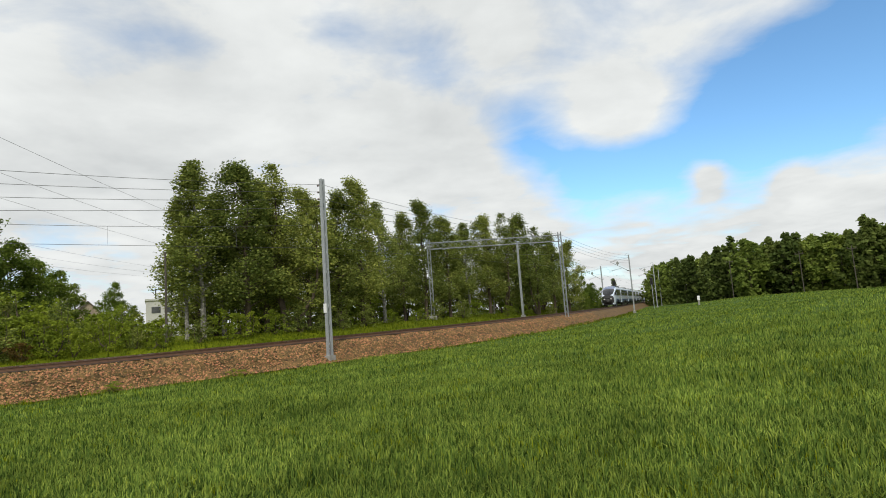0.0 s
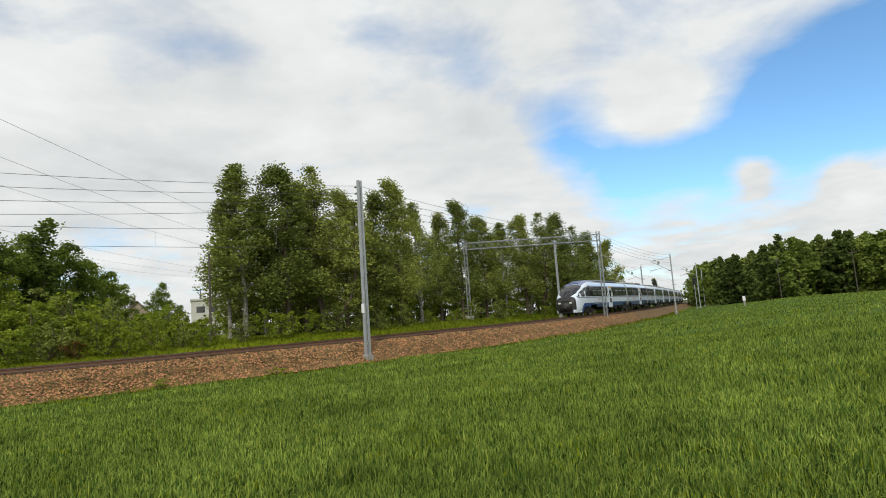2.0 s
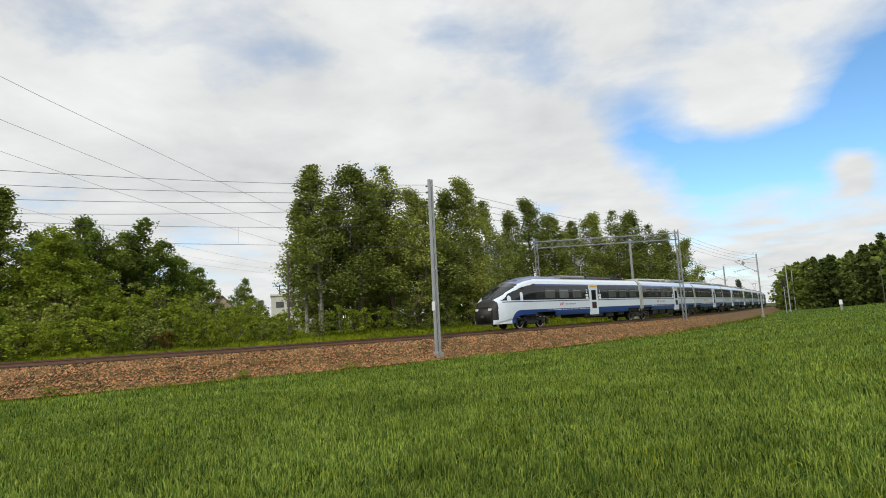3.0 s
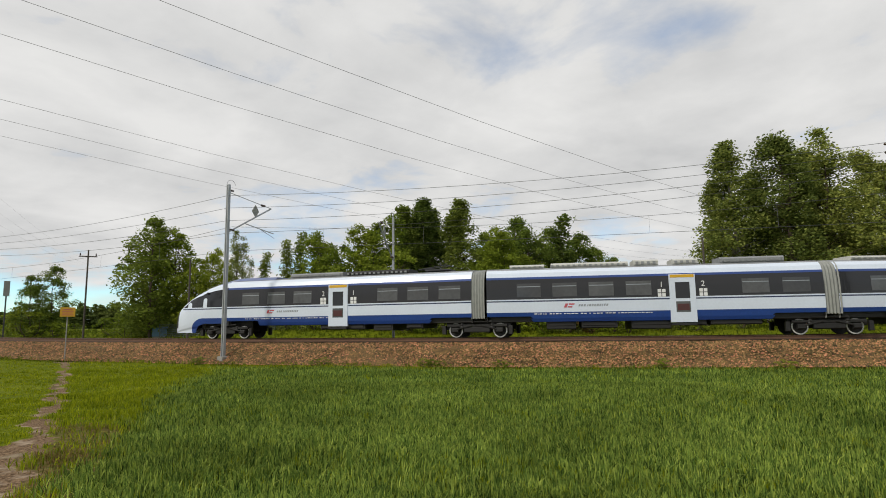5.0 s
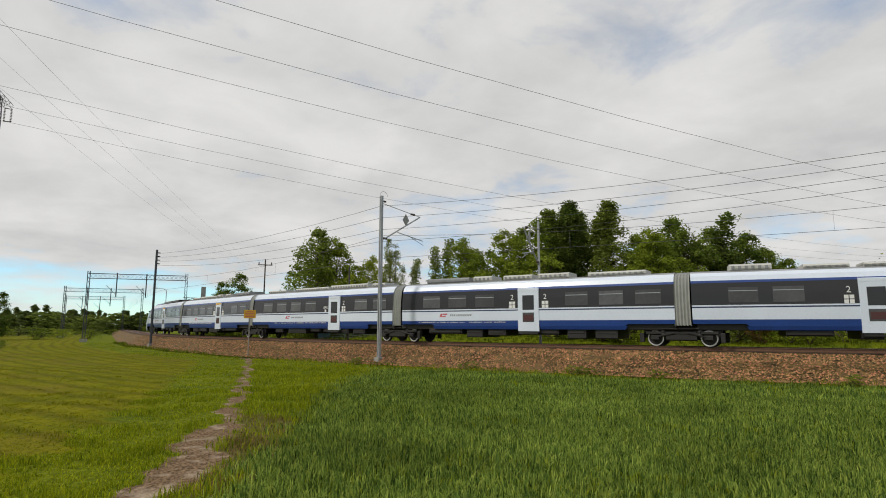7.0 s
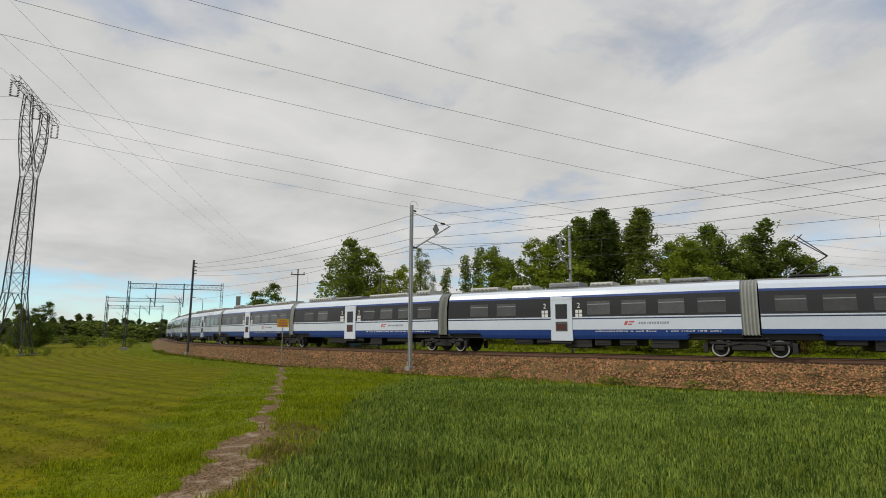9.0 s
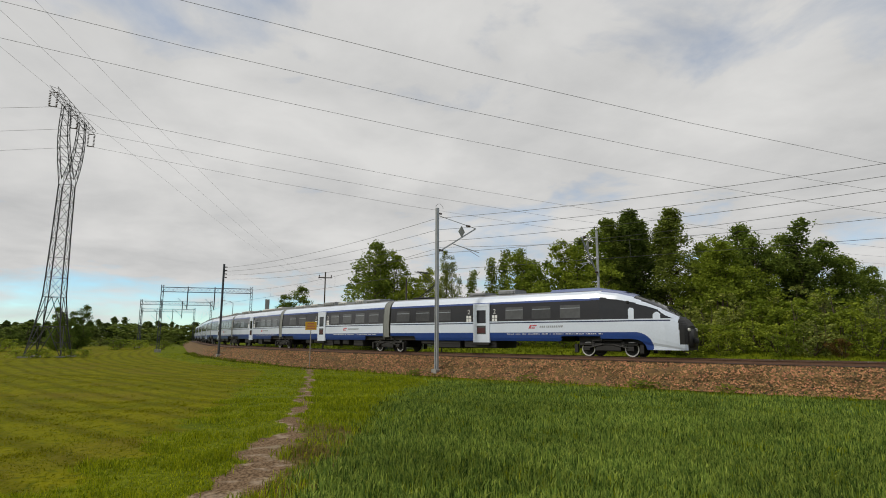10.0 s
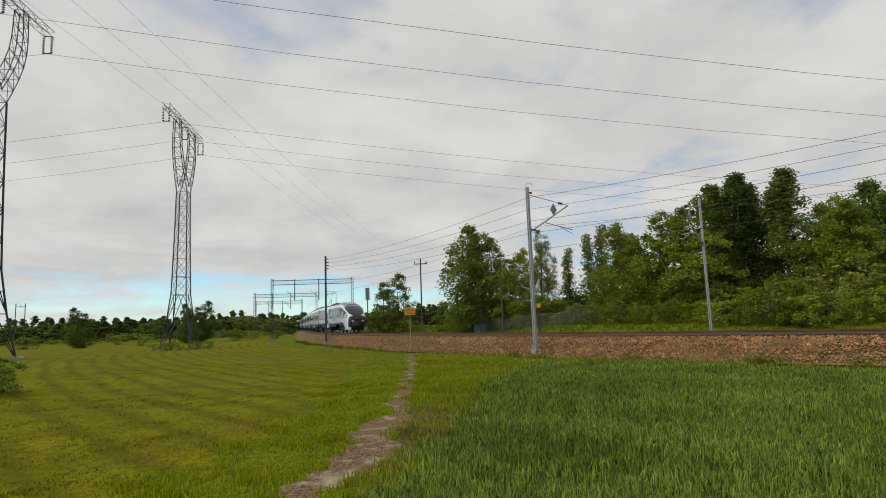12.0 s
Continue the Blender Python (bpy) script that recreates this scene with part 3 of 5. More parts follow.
def railway():
    top = RAIL_TOP - 0.19
    prof = [(-3.6, 0.8), (-2.7, 1.04), (-1.9, top - 0.02), (-0.9, top - 0.04), (0, top - 0.03), (0.9, top - 0.04), (1.6, top), (2.0, top - 0.14),
            (2.6, 0.82), (3.1, 0.45), (3.6, 0.12), (4.1, -0.15)]
    bed = part("ballast_bed", ribbon(prof, -380, 380, 1.0, 0.035), M_BALLAST)
    tagged(bed, "bank of reddish brown crushed stone ballast under the track", "ballast", kind="structure")
    bed2 = part("rusty_bed", ribbon([(o, top + 0.012) for o in (-1.75, -0.9, 0, 0.9, 1.72)], -380, 380, 1.0, 0.01), M_BED)
    tagged(bed2, "rust-stained dark ballast between and beside the rails", "ballast", kind="structure")
    rng = np.random.default_rng(11)
    g = Geo()
    for _ in range(42000):
        s = rng.triangular(-62, 12, 85)
        o = rng.uniform(1.7, 4.3)
        x, y, h = track_at(s, o)
        z = float(np.interp(o, [p[0] for p in prof], [p[1] for p in prof]))
        z = max(z, 0.06)
        a, r = rng.uniform(0, 6.3), rng.uniform(0.03, 0.085)
        c, e = math.cos(a) * r, math.sin(a) * r
        g.add([(x + c, y + e, z), (x - e, y + c, z), (x - c, y - e, z), (x + e, y - c, z), (x + e * 0.3, y + c * 0.3, z + r * 0.9)],
              [(0, 1, 4), (1, 2, 4), (2, 3, 4), (3, 0, 4)])
    tagged(part("loose_ballast", g.geo, M_STONE), "loose crushed stones lying on the ballast slope", "stones", kind="stuff")
    g = Geo()
    for s in np.arange(-120, 130, 0.62):
        x, y, h = track_at(s)
        c, e = math.cos(h), math.sin(h)
        box = [(a, b, z) for a, b, z in ((-1.3, -0.13, 0), (1.3, -0.13, 0), (1.3, 0.13, 0), (-1.3, 0.13, 0), (-1.3, -0.1, 0.17), (1.3, -0.1, 0.17), (1.3, 0.1, 0.17), (-1.3, 0.1, 0.17))]
        g.add([(x + a * c - b * e, y + a * e + b * c, RAIL_TOP - 0.365 + z) for a, b, z in box],
              [(0, 3, 2, 1), (4, 5, 6, 7), (0, 1, 5, 4), (1, 2, 6, 5), (2, 3, 7, 6), (3, 0, 4, 7)])
    tagged(part("sleepers", g.geo, M_SLEEPER), "dusty concrete sleepers bedded in the ballast", "sleepers", kind="stuff")
    for side in (-0.7525, 0.7525):
        r = [(-0.07, -0.172), (-0.07, -0.155), (-0.012, -0.12), (-0.01, -0.045), (-0.036, -0.035), (-0.036, -0.004), (0.036, -0.004), (0.036, -0.035),
             (0.01, -0.045), (0.012, -0.12), (0.07, -0.155), (0.07, -0.172)]
        rail = part("rail", ribbon([(side + a, RAIL_TOP + b) for a, b in r], -380, 380), M_RAIL)
        tagged(rail, "long rusty brown steel rail with a worn head", "rail", "rails of the track", "structure")
        part("rail_head", ribbon([(side - 0.034, RAIL_TOP - 0.002), (side - 0.02, RAIL_TOP), (side + 0.02, RAIL_TOP), (side + 0.034, RAIL_TOP - 0.002)], -380, 380), M_RAILHEAD, rail)


railway()


# ---- the train ----
PROFILE = [(0.86, 1.34), (1.05, 1.40), (1.38, 1.425), (1.96, 1.43), (2.03, 1.43), (2.10, 1.43), (2.7, 1.41), (3.22, 1.35), (3.34, 1.325), (3.58, 1.22), (3.76, 1.02), (3.87, 0.68), (3.92, 0.0)]
BANDS = ((1.38, "skirt", M_BLUE), (1.96, "lower_panel", M_WHITE), (2.03, "stripe", M_NAVY), (2.10, "pinstripe", M_WHITE), (3.22, "window_band", M_BAND), (3.34, "cant_stripe", M_BLUE),
         (3.72, "roof_side", M_WHITE), (9.0, "roof", M_ROOF))
CAB = 4.6          # length of the sloping nose
CAR, CABCAR = 17.7, 21.6


def band_of(z):
    for i, b in enumerate(BANDS):
        if z < b[0]:
            return i


def shell(x0, x1, car):
    """The straight body from x0 to x1, split into its painted bands."""
    xs = [x0, x0 + 2.4, x0 + 2.55, x1 - 2.55, x1 - 2.4, x1]
    geos = {}
    for (z0, w0), (z1, w1) in zip(PROFILE, PROFILE[1:]):
        k = band_of((z0 + z1) / 2)
        for xa, xb in zip(xs, xs[1:]):
            lo_a = lo_b = z0
            if k == 0:
                cut = lambda x: 1.16 if (x < x0 + 2.5 or x > x1 - 2.5) else 0.0
                lo_a, lo_b = max(z0, cut(xa)), max(z0, cut(xb))
                if min(lo_a, lo_b) >= z1:
                    continue
            for sgn in (1, -1):
                q = [(xa, w0 * sgn, min(lo_a, z1)), (xb, w0 * sgn, min(lo_b, z1)), (xb, w1 * sgn, z1), (xa, w1 * sgn, z1)]
                geos.setdefault((k, sgn if k < 7 else 0), Geo()).add(q if sgn < 0 else q[::-1], [(0, 1, 2, 3)])
    for (k, _), g in geos.items():
        part(BANDS[k][1], g.geo, BANDS[k][2], car)
    for x in (x0 + 0.001, x1 - 0.001):
        g = Geo()
        ring = [(x, w, z) for z, w in PROFILE] + [(x, -w, z) for z, w in reversed(PROFILE[:-1])]
        g.add(ring, [tuple(range(len(ring)))])
        part("end_wall", g.geo, M_BELLOWS, car)


NOSE_TOP = ((0.0, 1.72), (0.25, 2.05), (0.7, 2.42), (1.3, 2.82), (2.0, 3.2), (2.8, 3.52), (3.6, 3.76), (4.6, 3.92))
NOSE_WIDE = ((0.0, 0.86), (0.12, 1.02), (0.4, 1.16), (1.0, 1.30), (2.0, 1.39), (3.2, 1.43), (4.6, 1.43))


def along(table, x):
    return float(np.interp(x, [a for a, b in table], [b for a, b in table]))


def nose(x1, car):
    """The sloping cab front, ending at x1, split into shell, glass and lower panels."""
    xs = [0, 0.03, 0.07] + list(np.linspace(0.12, CAB, 130))
    names = {"nose_shell": M_WHITE, "windscreen": M_SCREEN, "cab_side_window": M_SCREEN, "front_panel": M_UNDER, "nose_skirt": M_BLUE, "nose_stripe": M_NAVY, "nose_roof": M_FAIRING}
    low = list(np.linspace(0.42, 1.38, 45)) + list(np.linspace(1.38, 1.96, 6))[1:] + [2.03, 2.10]
    high = [i / 30 for i in range(1, 25)] + [0.84, 0.88, 0.92, 0.96, 0.985, 1.0]
    rows = [("z", z) for z in low] + [("k", k) for k in high]
    geos = {}

    def height(d, row):
        zt = along(NOSE_TOP, d)
        if row[0] == "z":
            return min(row[1], zt - 0.30 * (2.10 - row[1]) / 1.68) if zt < 2.4 else row[1]
        base = min(2.10, zt)
        return base + (zt - base) * row[1]

    def point(d, row, sgn):
        z, zt, w = height(d, row), along(NOSE_TOP, d), along(NOSE_WIDE, d)
        y = np.interp(z / zt * 3.92, [p[0] for p in PROFILE], [p[1] for p in PROFILE]) / 1.43 * w
        if z >= zt - 1e-6:
            y = 0.0
        return (x1 - d, float(y) * sgn, z)

    for i in range(len(xs) - 1):
        for j in range(len(rows) - 1):
            d = (xs[i] + xs[i + 1]) / 2
            z = (height(d, rows[j]) + height(d, rows[j + 1])) / 2
            k = (rows[j][1] + rows[j + 1][1]) / 2 if rows[j][0] == "k" else (0 if rows[j + 1][0] == "z" else 0.016)
            glass = rows[j + 1][0] == "k"
            name = "nose_shell"
            if d < 0.34 + 0.12 * max(0.0, z - 1.5) and z > 0.72:
                name = "front_panel"
            elif glass and k > (0.74 + 0.035 * d if d < 2.7 else 0.86):
                name = "windscreen" if d < 2.7 else "nose_roof"
            elif z < 1.0 and (d > 2.75 or (d - 2.75) ** 2 / 0.75 ** 2 + (z - 0.4) ** 2 / 0.6 ** 2 < 1):
                continue
            elif z < 1.38 and (d > 2.6 or (d - 2.6) ** 2 / 0.95 ** 2 + (z - 0.6) ** 2 / 0.78 ** 2 < 1):
                name = "nose_skirt"
            elif rows[j] == ("z", rows[j][1]) and 1.95 < rows[j][1] < 2.0 and d > 0.75:
                name = "nose_stripe"
            elif glass and d > 0.6 and k < min(0.6 + 0.02 * d, (d - 0.55) * 0.75):
                pillar = (1.22 < d < 1.62 and z < 2.46 - 4 * (d - 1.42) ** 2) or (2.62 < d < 2.95 and z < 2.72 - 4 * (d - 2.78) ** 2)
                name = "nose_shell" if pillar else "cab_side_window"
            for sgn in (1, -1):
                q = [point(xs[i], rows[j], sgn), point(xs[i + 1], rows[j], sgn), point(xs[i + 1], rows[j + 1], sgn), point(xs[i], rows[j + 1], sgn)]
                key = (name, 0 if name in ("windscreen", "nose_roof", "front_panel") else sgn, 0 if name != "cab_side_window" else (0 if d < 1.42 else 1 if d < 2.78 else 2))
                geos.setdefault(key, Geo()).add(q[::-1] if sgn < 0 else q, [(0, 1, 2, 3)])
    g = geos.setdefault(("front_panel", 0, 0), Geo())
    for ra, rb in zip(rows, rows[1:]):
        g.add([point(0, ra, 1), point(0, ra, -1), point(0, rb, -1), point(0, rb, 1)], [(0, 1, 2, 3)])
    g.box(x1 - 0.4, x1 + 0.07, -0.72, 0.72, 0.55, 1.55, 0.12)
    g.box(x1, x1 + 0.28, -0.16, 0.16, 0.78, 1.08, 0.05)
    for (k, _, _), g in geos.items():
        part(k, g.geo, names[k], car, smooth=True)
    for sgn in (1, -1):
        part("headlight", Geo().box(x1 - 0.28, x1 + 0.085, 0.62 * sgn - 0.14, 0.62 * sgn + 0.14, 1.42, 1.58, 0.04).geo, M_LAMP, car, "white glass headlight")
        part("wiper", Geo().bar((x1 - 0.5, 0.3 * sgn, 2.32), (x1 - 1.2, 0.12 * sgn, 2.82), 0.02).geo, M_UNDER, car)
        part("mirror_camera", Geo().box(x1 - 3.02, x1 - 2.9, 1.36 * sgn - 0.07, 1.36 * sgn + 0.07, 2.98, 3.1, 0.02).geo, M_UNDER, car)
    part("inner_frame", Geo().box(x1 - CAB - 0.2, x1 - 1.7, -1.2, 1.2, 0.95, 1.5, 0.05).geo, M_UNDER, car)


def wheel_mesh():
    g = Geo().lathe([(0.2, -0.05), (0.41, -0.05), (0.43, -0.04), (0.425, 0.06), (0.46, 0.065), (0.46, 0.09), (0.2, 0.09)], "y", 20)
    return mesh_of("wheel", g.v, g.f, (M_UNDER,))


def ring_mesh():
    g = Geo().lathe([(0.345, 0.0), (0.41, 0.0), (0.41, 0.022), (0.345, 0.022), (0.345, 0.0)], "y", 24, caps=False)
    return mesh_of("wheel_rim", g.v, g.f, (M_TYRE,))


WHEEL, RIM = wheel_mesh(), ring_mesh()


def bogie(x, car, base=2.6):
    """Two axles, side frames with springs and dampers."""
    b = part("bogie", Geo().box(x - 0.35, x + 0.35, -1.05, 1.05, 0.5, 0.78, 0.05).geo, M_UNDER, car)
    for sgn in (1, -1):
        g = Geo()
        y = 1.03 * sgn
        g.box(x - base / 2 - 0.45, x + base / 2 + 0.45, y - 0.09, y + 0.09, 0.62, 0.78, 0.03)
        g.box(x - 0.75, x + 0.75, y - 0.11, y + 0.11, 0.30, 0.64, 0.06)
        g.box(x - base / 2 - 0.75, x - base / 2 - 0.55, y - 0.1, y + 0.1, 0.2, 0.7, 0.03)
        g.box(x + base / 2 + 0.55, x + base / 2 + 0.75, y - 0.1, y + 0.1, 0.2, 0.7, 0.03)
        g.box(x - base / 2 - 0.6, x + base / 2 + 0.6, y - 0.3 * sgn - 0.06, y - 0.3 * sgn + 0.06, 0.45, 1.15)
        g.bar((x - 0.9, y + 0.14 * sgn, 0.92), (x + 0.9, y + 0.14 * sgn, 0.92), 0.06, n=8)
        for e in (-1, 1):
            g.box(x + e * base / 2 - 0.2, x + e * base / 2 + 0.2, y - 0.1, y + 0.13, 0.3, 0.58, 0.06)
            g.lathe([(0.12, 0.56), (0.14, 0.62), (0.12, 0.68), (0.14, 0.74), (0.12, 0.86)], "z", 10, (x + e * (base / 2 - 0.42), y, 0))
            g.bar((x + e * 0.3, y + 0.12 * sgn, 0.7), (x + e * 1.15, y + 0.12 * sgn, 0.5), 0.045, n=6)
        part("side_frame", g.geo, M_UNDER, b)
        for e in (-1, 1):
            turn = pose(x + e * base / 2, 0.78 * sgn, 0.43, 0, 0, 0 if sgn < 0 else 180)
            w = part("wheel", WHEEL, None, b, at=turn)
            part("wheel_rim", RIM, None, b, "bright steel wheel face", at=pose(x + e * base / 2, 0.86 * sgn, 0.43, 0, 0, 0 if sgn > 0 else 180))
    for e in (-1, 1):
        part("axle", Geo().bar((x + e * base / 2, -0.75, 0.43), (x + e * base / 2, 0.75, 0.43), 0.08, n=8).geo, M_UNDER, b)


def digits(text, x, y, z, size, sgn, car, name="class_number"):
    cu = bpy.data.curves.new(name, "FONT")
    cu.body, cu.size, cu.extrude, cu.align_x = text, size, 0.004, "CENTER"
    cu.materials.append(M_MARK)
    ob = new(name, cu)
    ob.parent = car
    ob.matrix_basis = pose(x, y, z, 90, 0, 180 if sgn > 0 else 0)
    return ob


def door(x, car, text):
    for sgn in (1, -1):
        def slab(xa, xb, za, zb, out, depth=0.03):
            y = sorted((sgn * (1.40 + out - depth), sgn * (1.40 + out)))
            return Geo().box(xa, xb, y[0], y[1], za, zb, 0.012).geo
        leaf = part("door", slab(x - 0.66, x + 0.66, 0.74, 3.28, 0.06, 0.12), M_WHITE, car, "white passenger door with two windows")
        part("door_window", slab(x - 0.36, x + 0.36, 2.0, 2.86, 0.072), M_SCREEN, leaf)
        part("door_window", slab(x - 0.36, x + 0.36, 1.28, 1.84, 0.072), M_PANE, leaf)
        part("door_warning", slab(x - 0.3, x + 0.3, 1.36, 1.72, 0.078), material("door_red", (0.09, 0.03, 0.03), 0.2, bump=0) if "door_red" not in bpy.data.materials else bpy.data.materials["door_red"], leaf)
        part("door_header", slab(x - 0.6, x + 0.6, 3.1, 3.27, 0.068), M_YELLOW if "1" in text else M_WHITE, leaf)
        part("door_step", slab(x - 0.62, x + 0.62, 0.58, 0.68, 0.12, 0.4), M_UNDER, car)
        y = sgn * 1.425
        for e, t in ((1 if sgn > 0 else -1, text[-1]), (-1 if sgn > 0 else 1, text[0])):
            xx = x + e * -1.05
            if t == "B":
                digits("BAR", xx, y + sgn * 0.004, 2.36, 0.27, sgn, car, "coach_sign")
            else:
                digits(t, xx, y + sgn * 0.004, 2.62, 0.42, sgn, car)
            for a, b in ((0.0, 2.2),) if t == "B" else ((-0.11, 2.42), (0.11, 2.42), (-0.11, 2.2), (0.11, 2.2)):
                part("pictogram", Geo().box(xx + a - 0.09, xx + a + 0.09, min(y, y + sgn * 0.01), max(y, y + sgn * 0.01), b - 0.09, b + 0.09).geo, M_MARK, car)


def panes(xs, car):
    for x in xs:
        for sgn in (1, -1):
            g = Geo()
            o = 0.012
            v = [(x - 0.66, (1.424 + o) * sgn, 2.22), (x + 0.66, (1.424 + o) * sgn, 2.22), (x + 0.66, (1.385 + o) * sgn, 2.98), (x - 0.66, (1.385 + o) * sgn, 2.98)]
            inner = [(a, b - 0.03 * sgn, c) for a, b, c in v]
            f = [(0, 1, 2, 3), (7, 6, 5, 4), (0, 4, 5, 1), (1, 5, 6, 2), (2, 6, 7, 3), (3, 7, 4, 0)]
            g.add(v + inner, f)
            w = part("window", g.geo, M_PANE, car)
            part("vent_bar", Geo().add([(a, b + 0.006 * sgn, c) for a, b, c in ((x - 0.64, (1.402 + o) * sgn, 2.78), (x + 0.64, (1.402 + o) * sgn, 2.78), (x + 0.64, (1.398 + o) * sgn, 2.82), (x - 0.64, (1.398 + o) * sgn, 2.82))],
                                       [(0, 1, 2, 3)]).geo, M_GREYMARK, w)


def lettering(x, car, seed):
    """The operator's mark and the rows of small print, as plain bars."""
    rng = random.Random(seed)
    for sgn in (1, -1):
        y0, y1 = sorted((1.431 * sgn, 1.437 * sgn))
        d = -sgn
        def slanted(g, a, b, z0, z1, lean):
            """A bar from a to b along the side, its top pushed backwards like an italic stroke."""
            v = [(x + d * (p + q), y, z) for y in (y0, y1) for p, q, z in ((a, 0, z0), (b, 0, z0), (b, lean, z1), (a, lean, z1))]
            g.add(v, [(0, 1, 2, 3), (7, 6, 5, 4), (0, 4, 5, 1), (1, 5, 6, 2), (2, 6, 7, 3), (3, 7, 4, 0)])

        mark = Geo()
        slanted(mark, 0, 0.15, 1.62, 1.84, 0.10)
        slanted(mark, 0.2, 0.44, 1.62, 1.69, 0.03)
        slanted(mark, 0.27, 0.56, 1.76, 1.84, 0.03)
        part("operator_mark", mark.geo, M_RED, car, "red operator mark")
        g = Geo()
        p = 0.78
        for w in (0.09, 0.09, 0.1, 0.0, 0.05, 0.1, 0.08, 0.09, 0.1, 0.08, 0.06, 0.08, 0.09):
            if w:
                slanted(g, p, p + w, 1.67, 1.79, 0.04)
            p += w + 0.045
        tagged(part("operator_lettering", g.geo, M_GREYMARK, car), kind="stuff")
        g = Geo()
        for p, count in ((-1.6, 22), (2.2, 16)):
            for _ in range(count):
                w = rng.uniform(0.05, 0.16)
                slanted(g, p, p + w, 1.265, 1.265 + rng.uniform(0.03, 0.055), 0.0)
                p += w + rng.choice((0.03, 0.04, 0.05, 0.14))
        tagged(part("small_print", g.geo, M_MARK, car), kind="stuff")


def roof_gear(x0, x1, car, seed, panto=None):
    rng = random.Random(seed)
    x = x0 + 1.2
    while x < x1 - 2.6:
        w = rng.choice((1.3, 1.9, 3.2, 4.2))
        w = min(w, x1 - 0.8 - x)
        if panto is None or not (panto - 2.4 < x + w / 2 < panto + 2.4):
            h = rng.uniform(0.18, 0.30)
            g = Geo().box(x, x + w, -0.72, 0.72, 3.84, 3.9 + h, 0.08)
            g.box(x + 0.12, x + w - 0.12, -0.75, 0.75, 3.95, 3.9 + h - 0.07, 0.02)
            unit = part("roof_unit", g.geo, rng.choice((M_BOX, M_BOX, M_BOX, M_ROOF) if panto is None else (M_UNDER, M_ROOF)), car)
            g = Geo()
            for k in range(int(w / 0.3)):
                g.box(x + 0.16 + k * 0.3, x + 0.3 + k * 0.3, -0.77, 0.77, 3.93, 3.9 + h - 0.1)
            tagged(part("louvres", g.geo, M_ROOF, unit), kind="stuff")
        x += w + rng.uniform(0.25, 1.6)


def pantograph(x, car, raised):
    top = 2.0 if raised else 0.32
    p = part("pantograph", Geo().box(x - 0.8, x + 0.8, -0.55, 0.55, 3.95, 4.03, 0.03).geo, M_DARKSTEEL, car, "raised current collector" if raised else "folded current collector")
    knee = (x + (0.9 if raised else 1.4), 0, 3.95 + top * 0.5)
    for sgn in (-1, 1):
        part("lower_arm", Geo().bar((x - 0.5, 0.18 * sgn, 4.05), (knee[0], 0.08 * sgn, knee[2]), 0.035).geo, M_DARKSTEEL, p)
        part("upper_arm", Geo().bar((knee[0], 0.08 * sgn, knee[2]), (x - 0.35, 0.4 * sgn, 3.95 + top), 0.025).geo, M_DARKSTEEL, p)
        part("contact_strip", Geo().bar((x - 0.35 + 0.15 * sgn, -0.75, 3.97 + top), (x - 0.35 + 0.15 * sgn, 0.75, 3.97 + top), 0.03).geo, M_DARKSTEEL, p)
        part("roof_insulator", Geo().lathe([(0.05, 3.84), (0.09, 3.87), (0.05, 3.9), (0.09, 3.93), (0.05, 3.97)], "z", 8, (x + 0.6 * sgn, 0.4, 0)).geo, M_INSUL, p)


def underfloor(x0, x1, car, seed):
    rng = random.Random(seed)
    part("underframe", Geo().box(x0 + 0.2, x1 - 0.2, -1.2, 1.2, 0.84, 1.2, 0.04).geo, M_UNDER, car)
    x = x0 + 3.2
    while x < x1 - 4.2:
        w = rng.uniform(0.8, 2.6)
        g = Geo().box(x, x + w, -1.22, 1.22, rng.uniform(0.32, 0.6), 0.9, 0.05)
        g.box(x + 0.1, x + w - 0.1, -1.25, 1.25, 0.62, 0.84, 0.02)
        part("equipment_box", g.geo, M_UNDER, car)
        x += w + rng.uniform(0.15, 1.1)


def bellows(x, car):
    n = 11
    g = Geo()
    ring = [(w, z) for z, w in PROFILE[1:]] + [(-w, z) for z, w in reversed(PROFILE[1:-1])]
    k = len(ring)
    v = []
    for i in range(n):
        f = 0.992 if i % 2 == 0 else 0.955
        v += [(x - 0.56 + 0.80 * i / (n - 1), w * f, 2.3 + (z - 2.3) * f) for w, z in ring]
    faces = [(i * k + j, i * k + (j + 1) % k, (i + 1) * k + (j + 1) % k, (i + 1) * k + j) for i in range(n - 1) for j in range(k)]
    g.add(v, faces)
    part("gangway_bellows", g.geo, M_BELLOWS, car, "grey ribbed gangway bellows")


